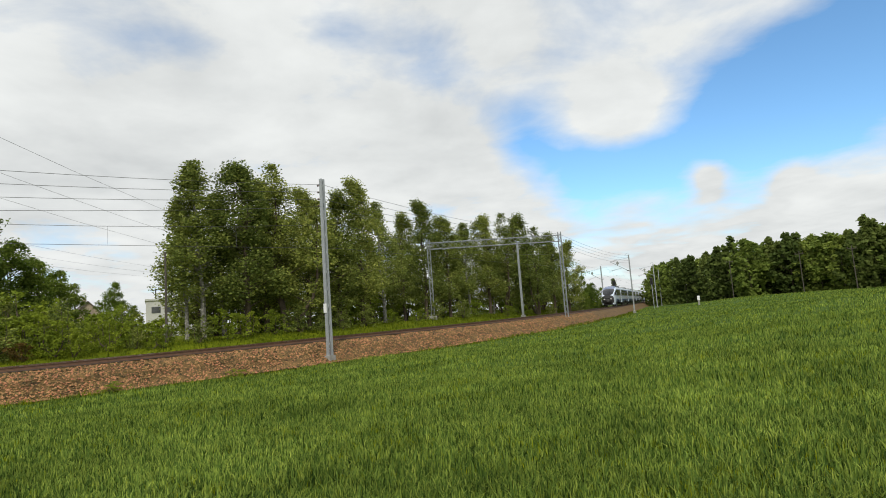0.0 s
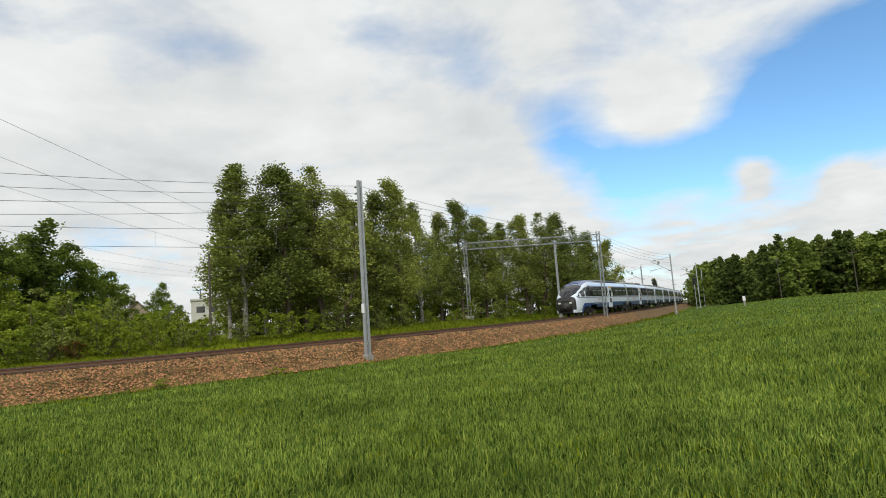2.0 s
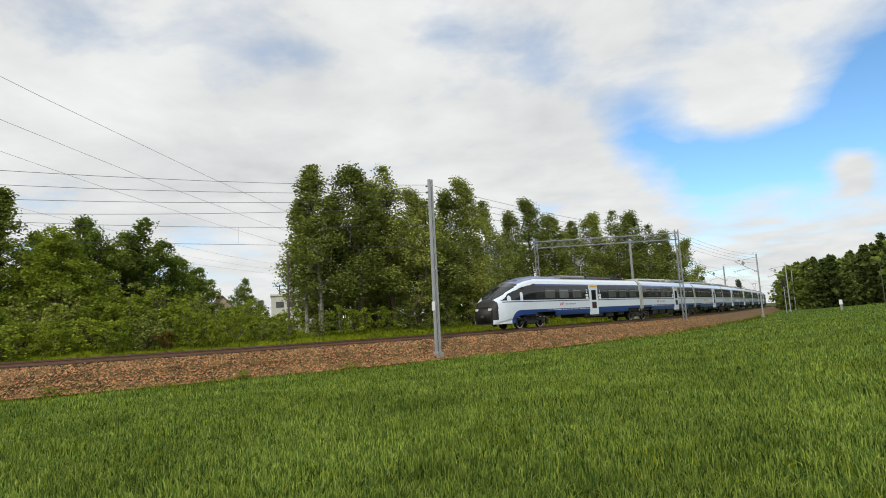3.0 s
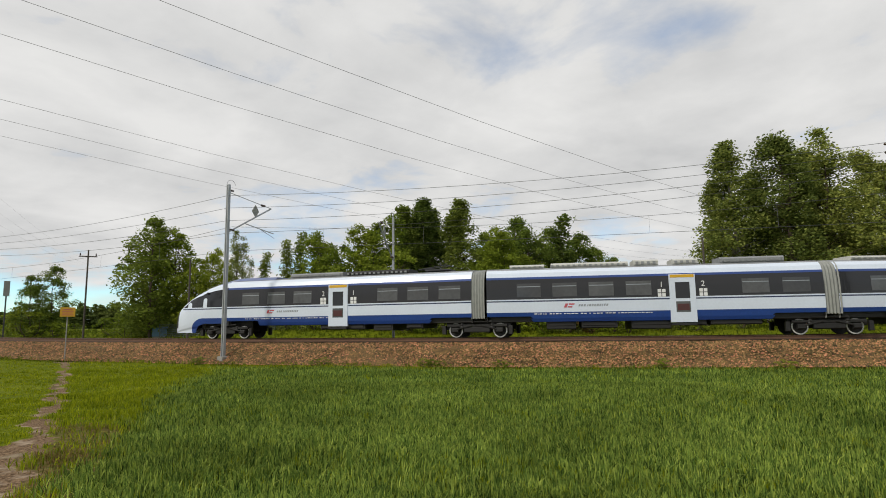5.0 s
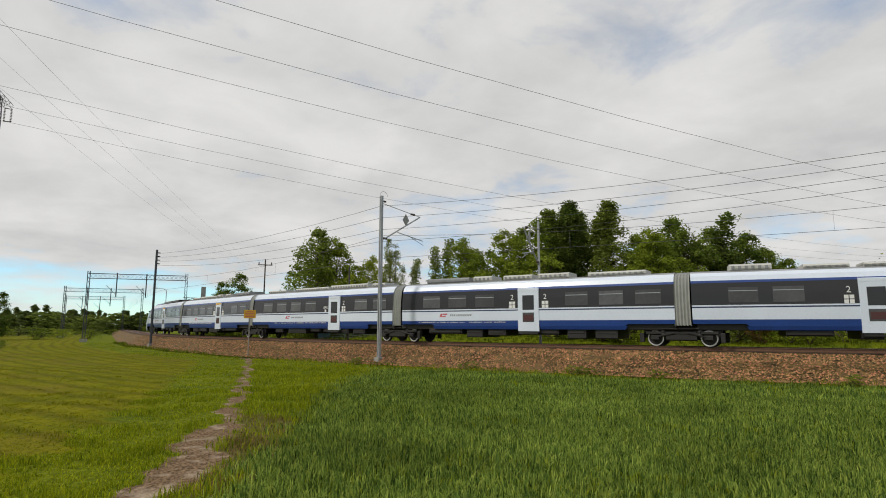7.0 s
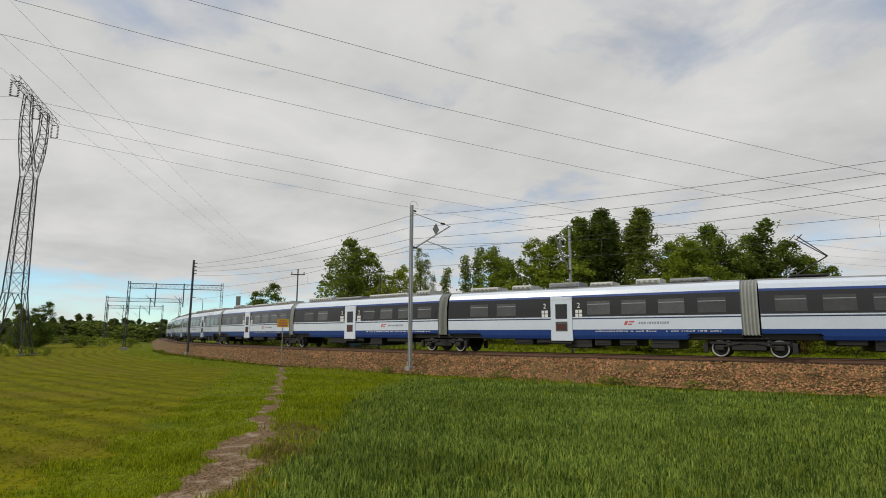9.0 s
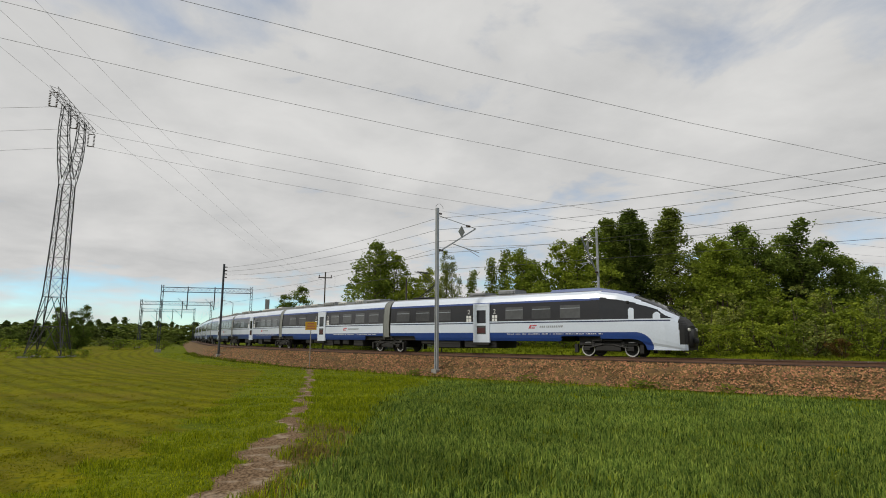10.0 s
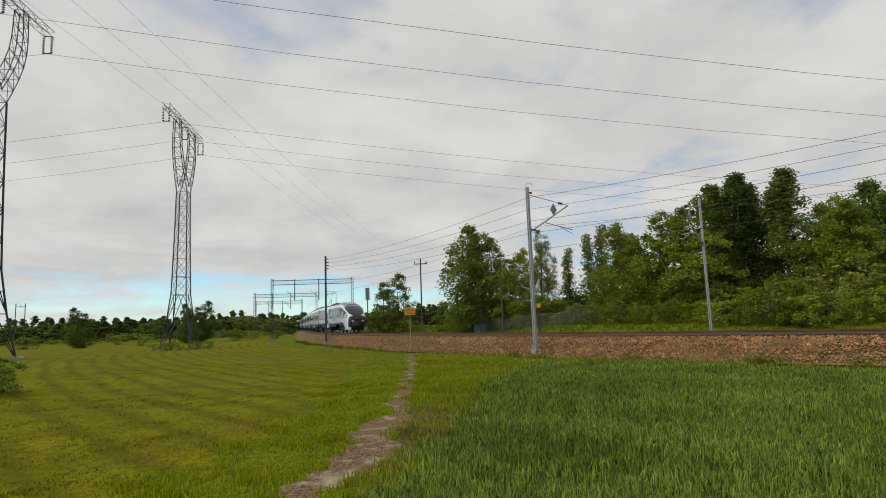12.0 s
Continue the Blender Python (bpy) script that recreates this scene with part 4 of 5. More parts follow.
def railcar(number, cab, door_at, text):
    """One car; x runs forward, z from the rail head, the origin at its middle."""
    length = CABCAR if cab else CAR
    x0, x1 = -length / 2, length / 2
    name = "driving_car" if cab else "passenger_car"
    label = ("streamlined white and blue driving car with a dark windscreen" if cab
             else "white and blue passenger car with a dark window band")
    car = thing(name, Matrix(), label, "train car", "cars of the train")
    front = x1 - (CAB if cab else 0.2)
    shell(x0 + 0.2, front, car)
    if cab:
        nose(x1, car)
        bogie(x1 - 4.3, car)
        part("roof_fairing", Geo().add([(x1 - 3.2, -0.5, 3.66), (x1 - 3.2, 0.5, 3.66), (x1 - 5.0, -0.95, 3.80), (x1 - 5.0, 0.95, 3.80), (x1 - 5.0, -0.7, 4.0), (x1 - 5.0, 0.7, 4.0),
                                        (x1 - 8.0, -0.95, 3.80), (x1 - 8.0, 0.95, 3.80), (x1 - 8.0, -0.7, 3.99), (x1 - 8.0, 0.7, 3.99)],
                                       [(0, 1, 5, 4), (0, 4, 2), (1, 3, 5), (2, 4, 8, 6), (3, 7, 9, 5), (4, 5, 9, 8), (6, 8, 9, 7)]).geo, M_FAIRING, car)
    door(door_at, car, text)
    xs, x = [], x0 + 1.5
    while x < front - 1.2:
        if abs(x - door_at) > 2.0:
            xs.append(x)
        x += 1.95
    panes(xs, car)
    lettering(door_at + {1: 5.2, 5: -3.6, 6: -3.6, 7: -3.6, 8: 3.6}.get(number, 6.2), car, number)
    underfloor(x0, front - (2.6 if cab else 0), car, number)
    collector = x0 + 2.5 if cab else None
    roof_gear(x0 + 0.5, front - (3.6 if cab else 0.5), car, number * 3 + 1, collector)
    if cab:
        pantograph(collector, car, number == 8)
    if number not in (8,):
        bellows(x0, car)
        bogie(x0, car)
    return car


OFFSETS = [0, CABCAR] + [CABCAR + CAR * i for i in range(1, 7)] + [2 * CABCAR + 6 * CAR]
DOORS = {2: 0.6, 3: 0.64, 4: 0.53, 5: 0.45, 6: 0.46, 7: 0.46}
CARS = []
for number in range(1, 9):
    if number in (1, 8):
        CARS.append(railcar(number, True, -CABCAR / 2 + 8.7, "21" if number == 1 else "22"))
    else:
        CARS.append(railcar(number, False, CAR / 2 - CAR * DOORS[number], "12" if number == 2 else "B2" if number == 3 else "22"))

HEAD = ((0, -89.7), (0.5, -77.0), (1, -64.2), (1.5, -51.3), (2, -38.3), (2.5, -25.6), (3, -13.4), (3.5, -1.3), (4, 10.8), (4.5, 23.0), (5, 35.0), (5.5, 47.0), (6, 59.7), (6.5, 72.6), (7, 85.6),
        (7.5, 98.3), (8, 111.4), (8.5, 124.6), (9, 137.4), (9.5, 150.3), (10, 163.2), (10.5, 175.7), (11, 187.9), (11.5, 201.2), (12, 214.8))


def train_rows(number):
    rows = []
    for i in range(25):
        t = i * 0.5
        head = along(HEAD, t)
        xa, ya, _ = track_at(head - OFFSETS[number - 1])
        xb, yb, _ = track_at(head - OFFSETS[number])
        turn = math.degrees(math.atan2(ya - yb, xa - xb)) + (180 if number == 8 else 0)
        rows.append((t, pose((xa + xb) / 2, (ya + yb) / 2, RAIL_TOP + 0.002, 0, 0, turn)))
    return rows


def motions():
    for number, car in enumerate(CARS, 1):
        walk(car, train_rows(number))


# ---- masts, gantries, wires ----
def mast(x, y, z0, top, toward, label, group="masts along the line", arm=None, insulators=0, plate=False, slim=0.75, steel=None):
    """A two-channel steel mast on a concrete foot; toward: the heading to the track."""
    m = thing("catenary_mast", pose(x, y, z0, 0, 0, math.degrees(toward)), label, "mast", group)
    h = top - z0
    part("foundation", Geo().box(-0.24, 0.24, -0.24, 0.24, -0.6, 0.5, 0.05).geo, M_CONC, m, "concrete foundation block")
    for sgn in (-1, 1):
        g = Geo()
        w0, w1, b = 0.17 * slim, 0.11 * slim, 0.05 * slim ** 0.5
        v = []
        for zz, w in ((0.3, w0), (h, w1)):
            v += [(-0.09, sgn * w - b, zz), (0.09, sgn * w - b, zz), (0.09, sgn * w + b, zz), (-0.09, sgn * w + b, zz)]
        g.add(v, [(0, 1, 5, 4), (1, 2, 6, 5), (2, 3, 7, 6), (3, 0, 4, 7), (4, 5, 6, 7)])
        part("channel", g.geo, steel or M_STEEL, m)
    g = Geo()
    n = int(h / 0.55)
    for i in range(n):
        z = 0.5 + i * (h - 0.7) / n
        s = 1 if i % 2 else -1
        q = 0.13 * s * slim
        g.bar((0.05, -q, z), (0.05, q, z + (h - 0.7) / n), 0.018)
        g.bar((-0.05, q, z), (-0.05, -q, z + (h - 0.7) / n), 0.018)
    part("lacing", g.geo, steel or M_STEEL, m)
    if plate:
        part("number_plate", Geo().box(-0.12, 0.12, 0.20, 0.23, 3.0, 3.55).geo, M_MARK, m, "small white plate")
    for i in range(insulators):
        z = h - 0.35 - i * 0.42
        k = part("insulator", Geo().lathe([(0.03, 0.12), (0.07, 0.16), (0.04, 0.2), (0.08, 0.25), (0.04, 0.3), (0.07, 0.36), (0.02, 0.42)], "x", 10, (0, 0, z)).geo, M_INSUL, m)
        part("bracket", Geo().bar((-0.05, 0, z), (0.14, 0, z), 0.025).geo, M_STEEL, k)
    if arm:
        reach = arm
        strut = part("cantilever", Geo().bar((0.1, 0, h - 3.0), (reach, 0, h - 0.95), 0.05, n=6).geo, M_STEEL, m)
        part("tie_rod", Geo().bar((0.1, 0, h - 0.5), (reach, 0, h - 0.95), 0.025).geo, M_STEEL, strut)
        part("steady_arm", Geo().bar((reach * 0.4, 0, h - 2.3), (reach + 0.3, 0, h - 2.65), 0.03).geo, M_STEEL, strut)
        part("registration_arm", Geo().bar((reach * 0.75, 0, h - 2.5), (reach + 0.35, 0, h - 2.95), 0.02).geo, M_STEEL, strut)
        for p in ((0.35, 0, h - 2.85), (reach * 0.8, 0, h - 0.86)):
            part("strut_insulator", Geo().lathe([(0.03, -0.2), (0.08, -0.15), (0.04, -0.1), (0.08, -0.05), (0.04, 0), (0.08, 0.05), (0.04, 0.1), (0.08, 0.15), (0.03, 0.2)], "x", 8, p).geo, M_INSUL, strut)
        loop = Geo()
        ring = [(0.32 * math.cos(radians(a)) + 0.2, 0, h + 0.02 + 0.3 * math.sin(radians(a))) for a in range(0, 181, 20)]
        for p, q in zip(ring, ring[1:]):
            loop.bar(p, q, 0.012, n=4)
        part("jumper_loop", loop.geo, M_WIRE, m)
        part("diamond_plate", Geo().add([(reach * 0.62, -0.02, h - 1.75), (reach * 0.62 + 0.3, -0.02, h - 1.35), (reach * 0.62, -0.02, h - 0.92), (reach * 0.62 - 0.3, -0.02, h - 1.35),
                                         (reach * 0.62, 0.02, h - 1.75), (reach * 0.62 + 0.3, 0.02, h - 1.35), (reach * 0.62, 0.02, h - 0.92), (reach * 0.62 - 0.3, 0.02, h - 1.35)],
                                        [(3, 2, 1, 0), (4, 5, 6, 7), (0, 1, 5, 4), (1, 2, 6, 5), (2, 3, 7, 6), (3, 0, 4, 7)]).geo, M_BELLOWS, strut)
    return m


def at_dir(az, d, z0=None):
    x, y = polar(az, d)
    return x, y, gz(x, y) if z0 is None else z0


def to_track(x, y):
    j = int(np.argmin((TX - x) ** 2 + (TY - y) ** 2))
    return math.atan2(TY[j] - y, TX[j] - x)


POLE_LABEL = "grey lattice steel catenary mast on a concrete foot beside the track"


def beside(az, side):
    """The distance at which the ray towards az lies that far beside the line."""
    d = np.arange(20, 130, 0.1)
    a = radians(az)
    lat, _ = lateral(-math.sin(a) * d, math.cos(a) * d)
    near = np.where(np.abs(lat - side) < 0.25)[0]
    return float(d[near[0]] if side > 0 else d[near[-1]]) if len(near) else 80.0


def line_mast(az, d, top, arm=None, insulators=0, plate=False, label=POLE_LABEL, slim=0.75, steel=None):
    x, y, z = at_dir(az, d)
    return mast(x, y, z - 0.05, top, to_track(x, y), label, arm=arm, insulators=insulators, plate=plate, slim=slim, steel=steel)


line_mast(11.4, beside(11.4, 3.2), 11.1, insulators=4, plate=True, label="tall grey steel mast with four insulators and a small white plate", slim=0.9)
line_mast(71.9, beside(71.9, 3.1), 11.1, arm=3.6, insulators=1, label="grey steel mast with a slanted cantilever and a diamond plate", slim=0.5)
line_mast(55.85, beside(55.85, -3.4), 9.6, arm=3.4, label="pale grey mast behind the track with a cantilever", slim=0.27)
line_mast(92.6, beside(92.6, 3.2), 11.2, insulators=4, slim=0.7, steel=M_BLUEGREYSTEEL)
line_mast(-18.6, 108, 10.6, arm=3.4)
line_mast(-15.9, 128, 10.2, arm=-3.4)
line_mast(-20.7, 150, 11.0, arm=3.4)
line_mast(-21.1, 185, 11.0)
line_mast(-8.0, 76, 11.3)


def lattice(p0, p1, w, h, n, g):
    """A box girder of four chords and zigzag bracing between two points."""
    p0, p1 = Vector(p0), Vector(p1)
    d = (p1 - p0).normalized()
    up = Vector((0, 0, 1)) if abs(d.z) < 0.9 else Vector((1, 0, 0))
    a = d.cross(up).normalized() * w / 2
    b = a.cross(d).normalized() * h / 2
    c = [a + b, a - b, -a - b, -a + b]
    for o in c:
        g.bar(p0 + o, p1 + o, 0.035)
    for i in range(n):
        q0, q1 = p0.lerp(p1, i / n), p0.lerp(p1, (i + 1) / n)
        for k in range(4):
            o0, o1 = (c[k], c[(k + 1) % 4]) if i % 2 else (c[(k + 1) % 4], c[k])
            g.bar(q0 + o0, q1 + o1, 0.018)
    return g


def gantry(a, b, top, label, steel=None, posts=(0.42, 0.72)):
    """A portal over the track: two lattice legs and a lattice beam, with drop posts."""
    (xa, ya), (xb, yb) = a, b
    za, zb = gz(xa, ya) - 0.3, gz(xb, yb) - 0.3
    gn = thing("catenary_gantry", pose(0, 0, 0), label, "gantry", "gantries over the line")
    for x, y, z in ((xa, ya, za), (xb, yb, zb)):
        leg = part("leg", lattice((x, y, z), (x, y, top), 0.34, 0.34, 16, Geo()).geo, steel or M_STEEL, gn)
        part("foundation", Geo().box(x - 0.45, x + 0.45, y - 0.45, y + 0.45, z - 0.3, z + 0.75, 0.06).geo, M_CONC, leg, "concrete foot")
    part("beam", lattice((xa, ya, top - 0.75), (xb, yb, top - 0.75), 0.5, 0.75, 22, Geo()).geo, steel or M_STEEL, gn)
    for k in posts:
        x, y = xa + (xb - xa) * k, ya + (yb - ya) * k
        part("drop_post", Geo().bar((x, y, top - 0.2), (x, y, top - 4.0), 0.09, n=6).geo, steel or M_STEEL, gn)
        part("bracket", Geo().bar((x, y, top - 3.6), (x + (xb - xa) * 0.1, y + (yb - ya) * 0.1, top - 2.2), 0.035).geo, steel or M_STEEL, gn)
    return gn


gantry(polar(1.0, 66), polar(-12.25, 68.5), 11.1, "grey steel lattice gantry standing over the track by the wood", posts=())
gantry(polar(90.0, 101), polar(97.7, 103), 10.9, "grey steel lattice gantry over the line beyond the meadow", M_BLUEGREYSTEEL)
gantry(polar(93.5, 138), polar(99.3, 140), 10.6, "distant grey steel lattice gantry over the line", M_BLUEGREYSTEEL)
gantry(polar(94.9, 176), polar(99.2, 178), 10.6, "distant dark steel lattice gantry over the line", M_BLUEGREYSTEEL)


def wire(name, points, r, sag, label, group):
    """One continuous wire hanging in spans between points."""
    line = []
    last = Vector(points[-1])
    for p, q in zip(points, points[1:]):
        p, q = Vector(p), Vector(q)
        for i in range(14 if q != last else 15):
            t = i / 14
            c = p.lerp(q, t)
            c.z -= sag * 4 * t * (1 - t)
            line.append(c)
    v, f = [], []
    for i, c in enumerate(line):
        d = (line[min(i + 1, len(line) - 1)] - line[max(i - 1, 0)]).normalized()
        a = d.cross(Vector((0, 0, 1))).normalized()
        b = a.cross(d)
        v += [c + (a * math.cos(k) + b * math.sin(k)) * r for k in (0.5, 2.6, 4.7)]
        if i:
            f += [(3 * i - 3 + k, 3 * i - 3 + (k + 1) % 3, 3 * i + (k + 1) % 3, 3 * i + k) for k in range(3)]
    return tagged(part(name, (v, f), M_WIRE), label, "wire", group)


def at_track(s, side, z):
    x, y, _ = track_at(s, side)
    return x, y, z


def overhead():
    stops = [-180, -135, -92, -52, -10, 31, 83, 112, 150, 190]
    wire("contact_wire", [at_track(s, 0, RAIL_TOP + 6.0) for s in stops], 0.014, 0.05, "thin copper contact wire over the track", "railway wires")
    wire("messenger_wire", [at_track(s, 0, RAIL_TOP + 7.7) for s in stops], 0.013, 0.8, "sagging messenger wire over the track", "railway wires")
    g = Geo()
    for a, b in zip(stops, stops[1:]):
        n = 6
        for i in range(1, n):
            t = i / n
            p = Vector(at_track(a, 0, 0)).lerp(Vector(at_track(b, 0, 0)), t)
            g.bar((p.x, p.y, RAIL_TOP + 6.0), (p.x, p.y, RAIL_TOP + 7.7 - 3.2 * t * (1 - t)), 0.007, n=3)
    tagged(part("wire_droppers", g.geo, M_WIRE), "thin droppers between contact wire and messenger wire", "wire", kind="stuff")
    a, b, c = polar(11.4, beside(11.4, 3.2)), polar(71.9, beside(71.9, 3.1)), polar(92.6, beside(92.6, 3.2))
    d, e, w = polar(-12.25, 68.4), polar(-18.6, 108), polar(90.0, 101)
    for k, z in enumerate((10.75, 10.3, 9.85, 9.4)):
        wire("feeder_wire", [(*e, z - 0.3), (*d, z + 0.1), (*a, z), (*b, z - 0.35 - 0.35 * k), (*c, z)], 0.013, 0.55, "feeder wire strung along the masts", "railway wires")


overhead()


# ---- high-voltage line ----
LINE_AZ = -2.0


def pylon(x, y, turn, label):
    """A lattice tower with splayed legs, a narrow waist and a forked head with a slanting crossarm."""
    t = thing("transmission_tower", pose(x, y, gz(x, y) - 0.1, 0, 0, turn), label, "pylon", "towers of the power line")

    def corners(z, w):
        return [Vector((sx * w, sy * w, z)) for sx, sy in ((1, 1), (-1, 1), (-1, -1), (1, -1))]

    levels = [(0, 1.85), (3.6, 1.28), (7.0, 0.92), (9.3, 0.86), (11.6, 0.81), (13.9, 0.76), (16.2, 0.72), (18.4, 0.69), (20.4, 0.66)]
    rings = [corners(z, w) for z, w in levels]
    for k in range(4):
        g = Geo()
        v = [(r[k].x + a, r[k].y + b, r[k].z) for r in rings for a, b in ((-0.055, -0.055), (0.055, -0.055), (0.055, 0.055), (-0.055, 0.055))]
        g.add(v, [(i * 4 + j, i * 4 + (j + 1) % 4, i * 4 + 4 + (j + 1) % 4, i * 4 + 4 + j) for i in range(len(rings) - 1) for j in range(4)])
        part("leg", g.geo, M_DARKSTEEL, t)
        part("footing", Geo().box(rings[0][k].x - 0.4, rings[0][k].x + 0.4, rings[0][k].y - 0.4, rings[0][k].y + 0.4, -0.5, 0.3, 0.08).geo, M_CONC, t)
        g = Geo()
        for i, (r0, r1) in enumerate(zip(rings, rings[1:])):
            a0, b0, a1, b1 = r0[k], r0[(k + 1) % 4], r1[k], r1[(k + 1) % 4]
            if i < 2:
                mid = (a1 + b1) / 2
                g.bar(a0, mid, 0.045).bar(b0, mid, 0.045).bar((a0 + a1) / 2, (a0 + mid) / 2, 0.028).bar((b0 + b1) / 2, (b0 + mid) / 2, 0.028)
            else:
                g.bar(a0, b1, 0.026).bar(b0, a1, 0.026)
            g.bar(a1, b1, 0.03)
        tagged(part("bracing", g.geo, M_DARKSTEEL, t), kind="stuff")
    # forked head: two lattice horns across the line, carrying a crossarm
    waist = 20.4
    for sgn in (-1, 1):
        g = Geo()
        base = [Vector((sgn * 0.66, 0.66, waist)), Vector((sgn * 0.66, -0.66, waist)), Vector((sgn * -0.05, 0.66, waist + 0.8)), Vector((sgn * -0.05, -0.66, waist + 0.8))]
        top_z = 29.4
        cols = []
        for b, dx in zip(base, (0.65, 0.65, -0.65, -0.65)):
            seq = []
            for i in range(8):
                f = i / 7
                spread = math.sin(min(f * 1.35, 1.0) * math.pi / 2) * 2.6
                seq.append(Vector((b.x + sgn * spread, b.y * (1 - 0.45 * f), b.z + (top_z - b.z) * f)))
            cols.append(seq)
        for seq in cols:
            for p, q in zip(seq, seq[1:]):
                g.bar(p, q, 0.048)
        for i in range(7):
            for a, b in ((0, 1), (0, 2), (1, 3), (2, 3)):
                g.bar(cols[a][i], cols[b][i + 1], 0.026).bar(cols[a][i + 1], cols[b][i + 1], 0.026)
        part("horn", g.geo, M_DARKSTEEL, t)
    g = lattice((-7.2, 0, 29.6), (7.2, 0, 29.6), 0.75, 0.6, 16, Geo())
    part("crossarm", g.geo, M_DARKSTEEL, t)
    for px in (-6.9, 0.0, 6.9):
        g = Geo()
        for sgn in (-1, 1):
            for i in range(8):
                g.lathe([(0.04, 0), (0.14, 0.05), (0.04, 0.12)], "z", 8, (px, 0.35 * sgn, 27.7 + i * 0.19))
        g.bar((px, -0.4, 29.3), (px, 0.4, 29.3), 0.05).bar((px, -0.4, 27.65), (px, 0.4, 27.65), 0.05)
        part("insulator_string", g.geo, M_INSUL, t)
    return t


def power_line(az, d, label):
    """A tower and its conductors, which run on across the railway."""
    x, y = polar(az, d)
    ux, uy = polar(LINE_AZ, 1)
    z0 = gz(x, y)
    turn = math.degrees(math.atan2(uy, ux)) - 90
    pylon(x, y, turn, label)
    pylon(x + ux * 300, y + uy * 300, turn, "distant dark steel lattice tower of the power line")
    c, e = math.cos(radians(turn)), math.sin(radians(turn))
    for px in (-6.9, 0.0, 6.9):
        ox, oy = c * px, e * px
        pts = [(x + ox - ux * 240, y + oy - uy * 240, z0 + 27.5), (x + ox, y + oy, z0 + 27.5), (x + ox + ux * 300, y + oy + uy * 300, z0 + 27.5)]
        wire("power_conductor", pts, 0.018, 10.0, "sagging conductor of the high-voltage line", "high-voltage conductors")


power_line(105.75, 80, "dark steel lattice transmission tower standing in the meadow")
power_line(120.3, 55, "dark steel lattice transmission tower at the meadow's edge")


for _k in (-3.4, 0.0, 3.4):
    _ux, _uy = polar(78, 1)
    _bx, _by = -45.7 - _uy * _k, -20.3 + _ux * _k
    wire("power_conductor", [(_bx - _ux * 150, _by - _uy * 150, 36), (_bx + _ux * 330, _by + _uy * 330, 36)], 0.011, 10.0, "thin conductor of a second high-voltage line", "high-voltage conductors")


# ---- trackside furniture ----
def notice_sign():
    x, y, z = at_dir(84.3, beside(84.3, 3.7))
    face = math.degrees(math.atan2(-y, -x)) - 90
    s = thing("notice_sign", pose(x, y, z - 0.3, 0, 0, face), "yellow notice plate on a thin pale post beside the footpath", "sign")
    part("post", Geo().bar((0, 0, 0), (0, 0, 4.05), 0.04, n=8).geo, M_CONC, s)
    plate = part("plate", Geo().box(-0.45, 0.45, 0.04, 0.07, 3.4, 4.05, 0.01).geo, M_YELLOW, s, "yellow metal plate")
    g = Geo()
    for i, w in enumerate((0.34, 0.3, 0.34, 0.26)):
        g.box(-w, w, 0.072, 0.077, 3.5 + i * 0.13, 3.55 + i * 0.13)
    part("plate_text", g.geo, M_RED, plate)


notice_sign()


def board_post(az, d, h, label, w=0.5, tall=1.5, face_paint=None):
    x, y, z = at_dir(az, d)
    face = math.degrees(math.atan2(-y, -x)) - 90
    s = thing("signal_board", pose(x, y, z, 0, 0, face), label, "sign")
    part("post", Geo().bar((0, 0, 0), (0, 0, h), 0.07, n=8).geo, M_DARKSTEEL, s)
    part("board", Geo().box(-w / 2, w / 2, 0.07, 0.12, h - tall, h, 0.02).geo, face_paint or M_BELLOWS, s)


board_post(88.5, 70, 6.9, "grey board on a dark post seen from behind", 0.5, 1.5)
board_post(71.4, 47, 2.7, "small yellow board on a pale post by the fence", 0.3, 0.35, M_YELLOW)


def light_signal(az, d, h):
    x, y, z = at_dir(az, d)
    face = math.degrees(math.atan2(-y, -x)) - 90
    s = thing("railway_signal", pose(x, y, z, 0, 0, face), "black railway light signal on a grey post", "signal", "signals")
    part("post", Geo().bar((0, 0, 0), (0, 0, h - 1.2), 0.08, n=8).geo, M_STEEL, s)
    head = part("signal_head", Geo().box(-0.32, 0.32, -0.12, 0.08, h - 1.7, h, 0.06).geo, M_UNDER, s)
    for i in range(3):
        part("hood", Geo().lathe([(0.11, 0.07), (0.13, 0.28), (0.1, 0.28), (0.1, 0.09)], "y", 10, (0, 0, h - 0.35 - i * 0.48)).geo, M_UNDER, head)


def street_lamp(az, d, h):
    x, y, z = at_dir(az, d)
    s = thing("street_lamp", pose(x, y, z, 0, 0, az), "grey street lamp with a short curved arm behind the line", "street lamp")
    part("post", Geo().bar((0, 0, -0.2), (0, 0, h), 0.09, 0.06, n=8).geo, M_STEEL, s)
    part("arm", Geo().bar((0, 0, h), (-0.5, 0, h + 0.35), 0.045, n=6).bar((-0.5, 0, h + 0.35), (-1.5, 0, h + 0.45), 0.04, n=6).geo, M_STEEL, s)
    part("lamp_head", Geo().box(-2.1, -1.4, -0.14, 0.14, h + 0.38, h + 0.54, 0.05).geo, M_BOX, s, "flat grey lamp head")


def marker_post(az, d):
    x, y, z = at_dir(az, d)
    s = thing("marker_post", pose(x, y, z, 0, 0, az), "short white concrete marker post at the field's edge", "marker")
    part("post", Geo().box(-0.16, 0.16, -0.12, 0.12, -0.3, 1.5, 0.03).geo, M_CONC, s)
    part("cap", Geo().box(-0.24, 0.24, -0.18, 0.18, 0.9, 1.75, 0.04).geo, M_MARK, s, "white painted top")


street_lamp(91.6, 118, 8.2)
marker_post(-24.3, 118)
light_signal(-17.0, 122, 6.6)
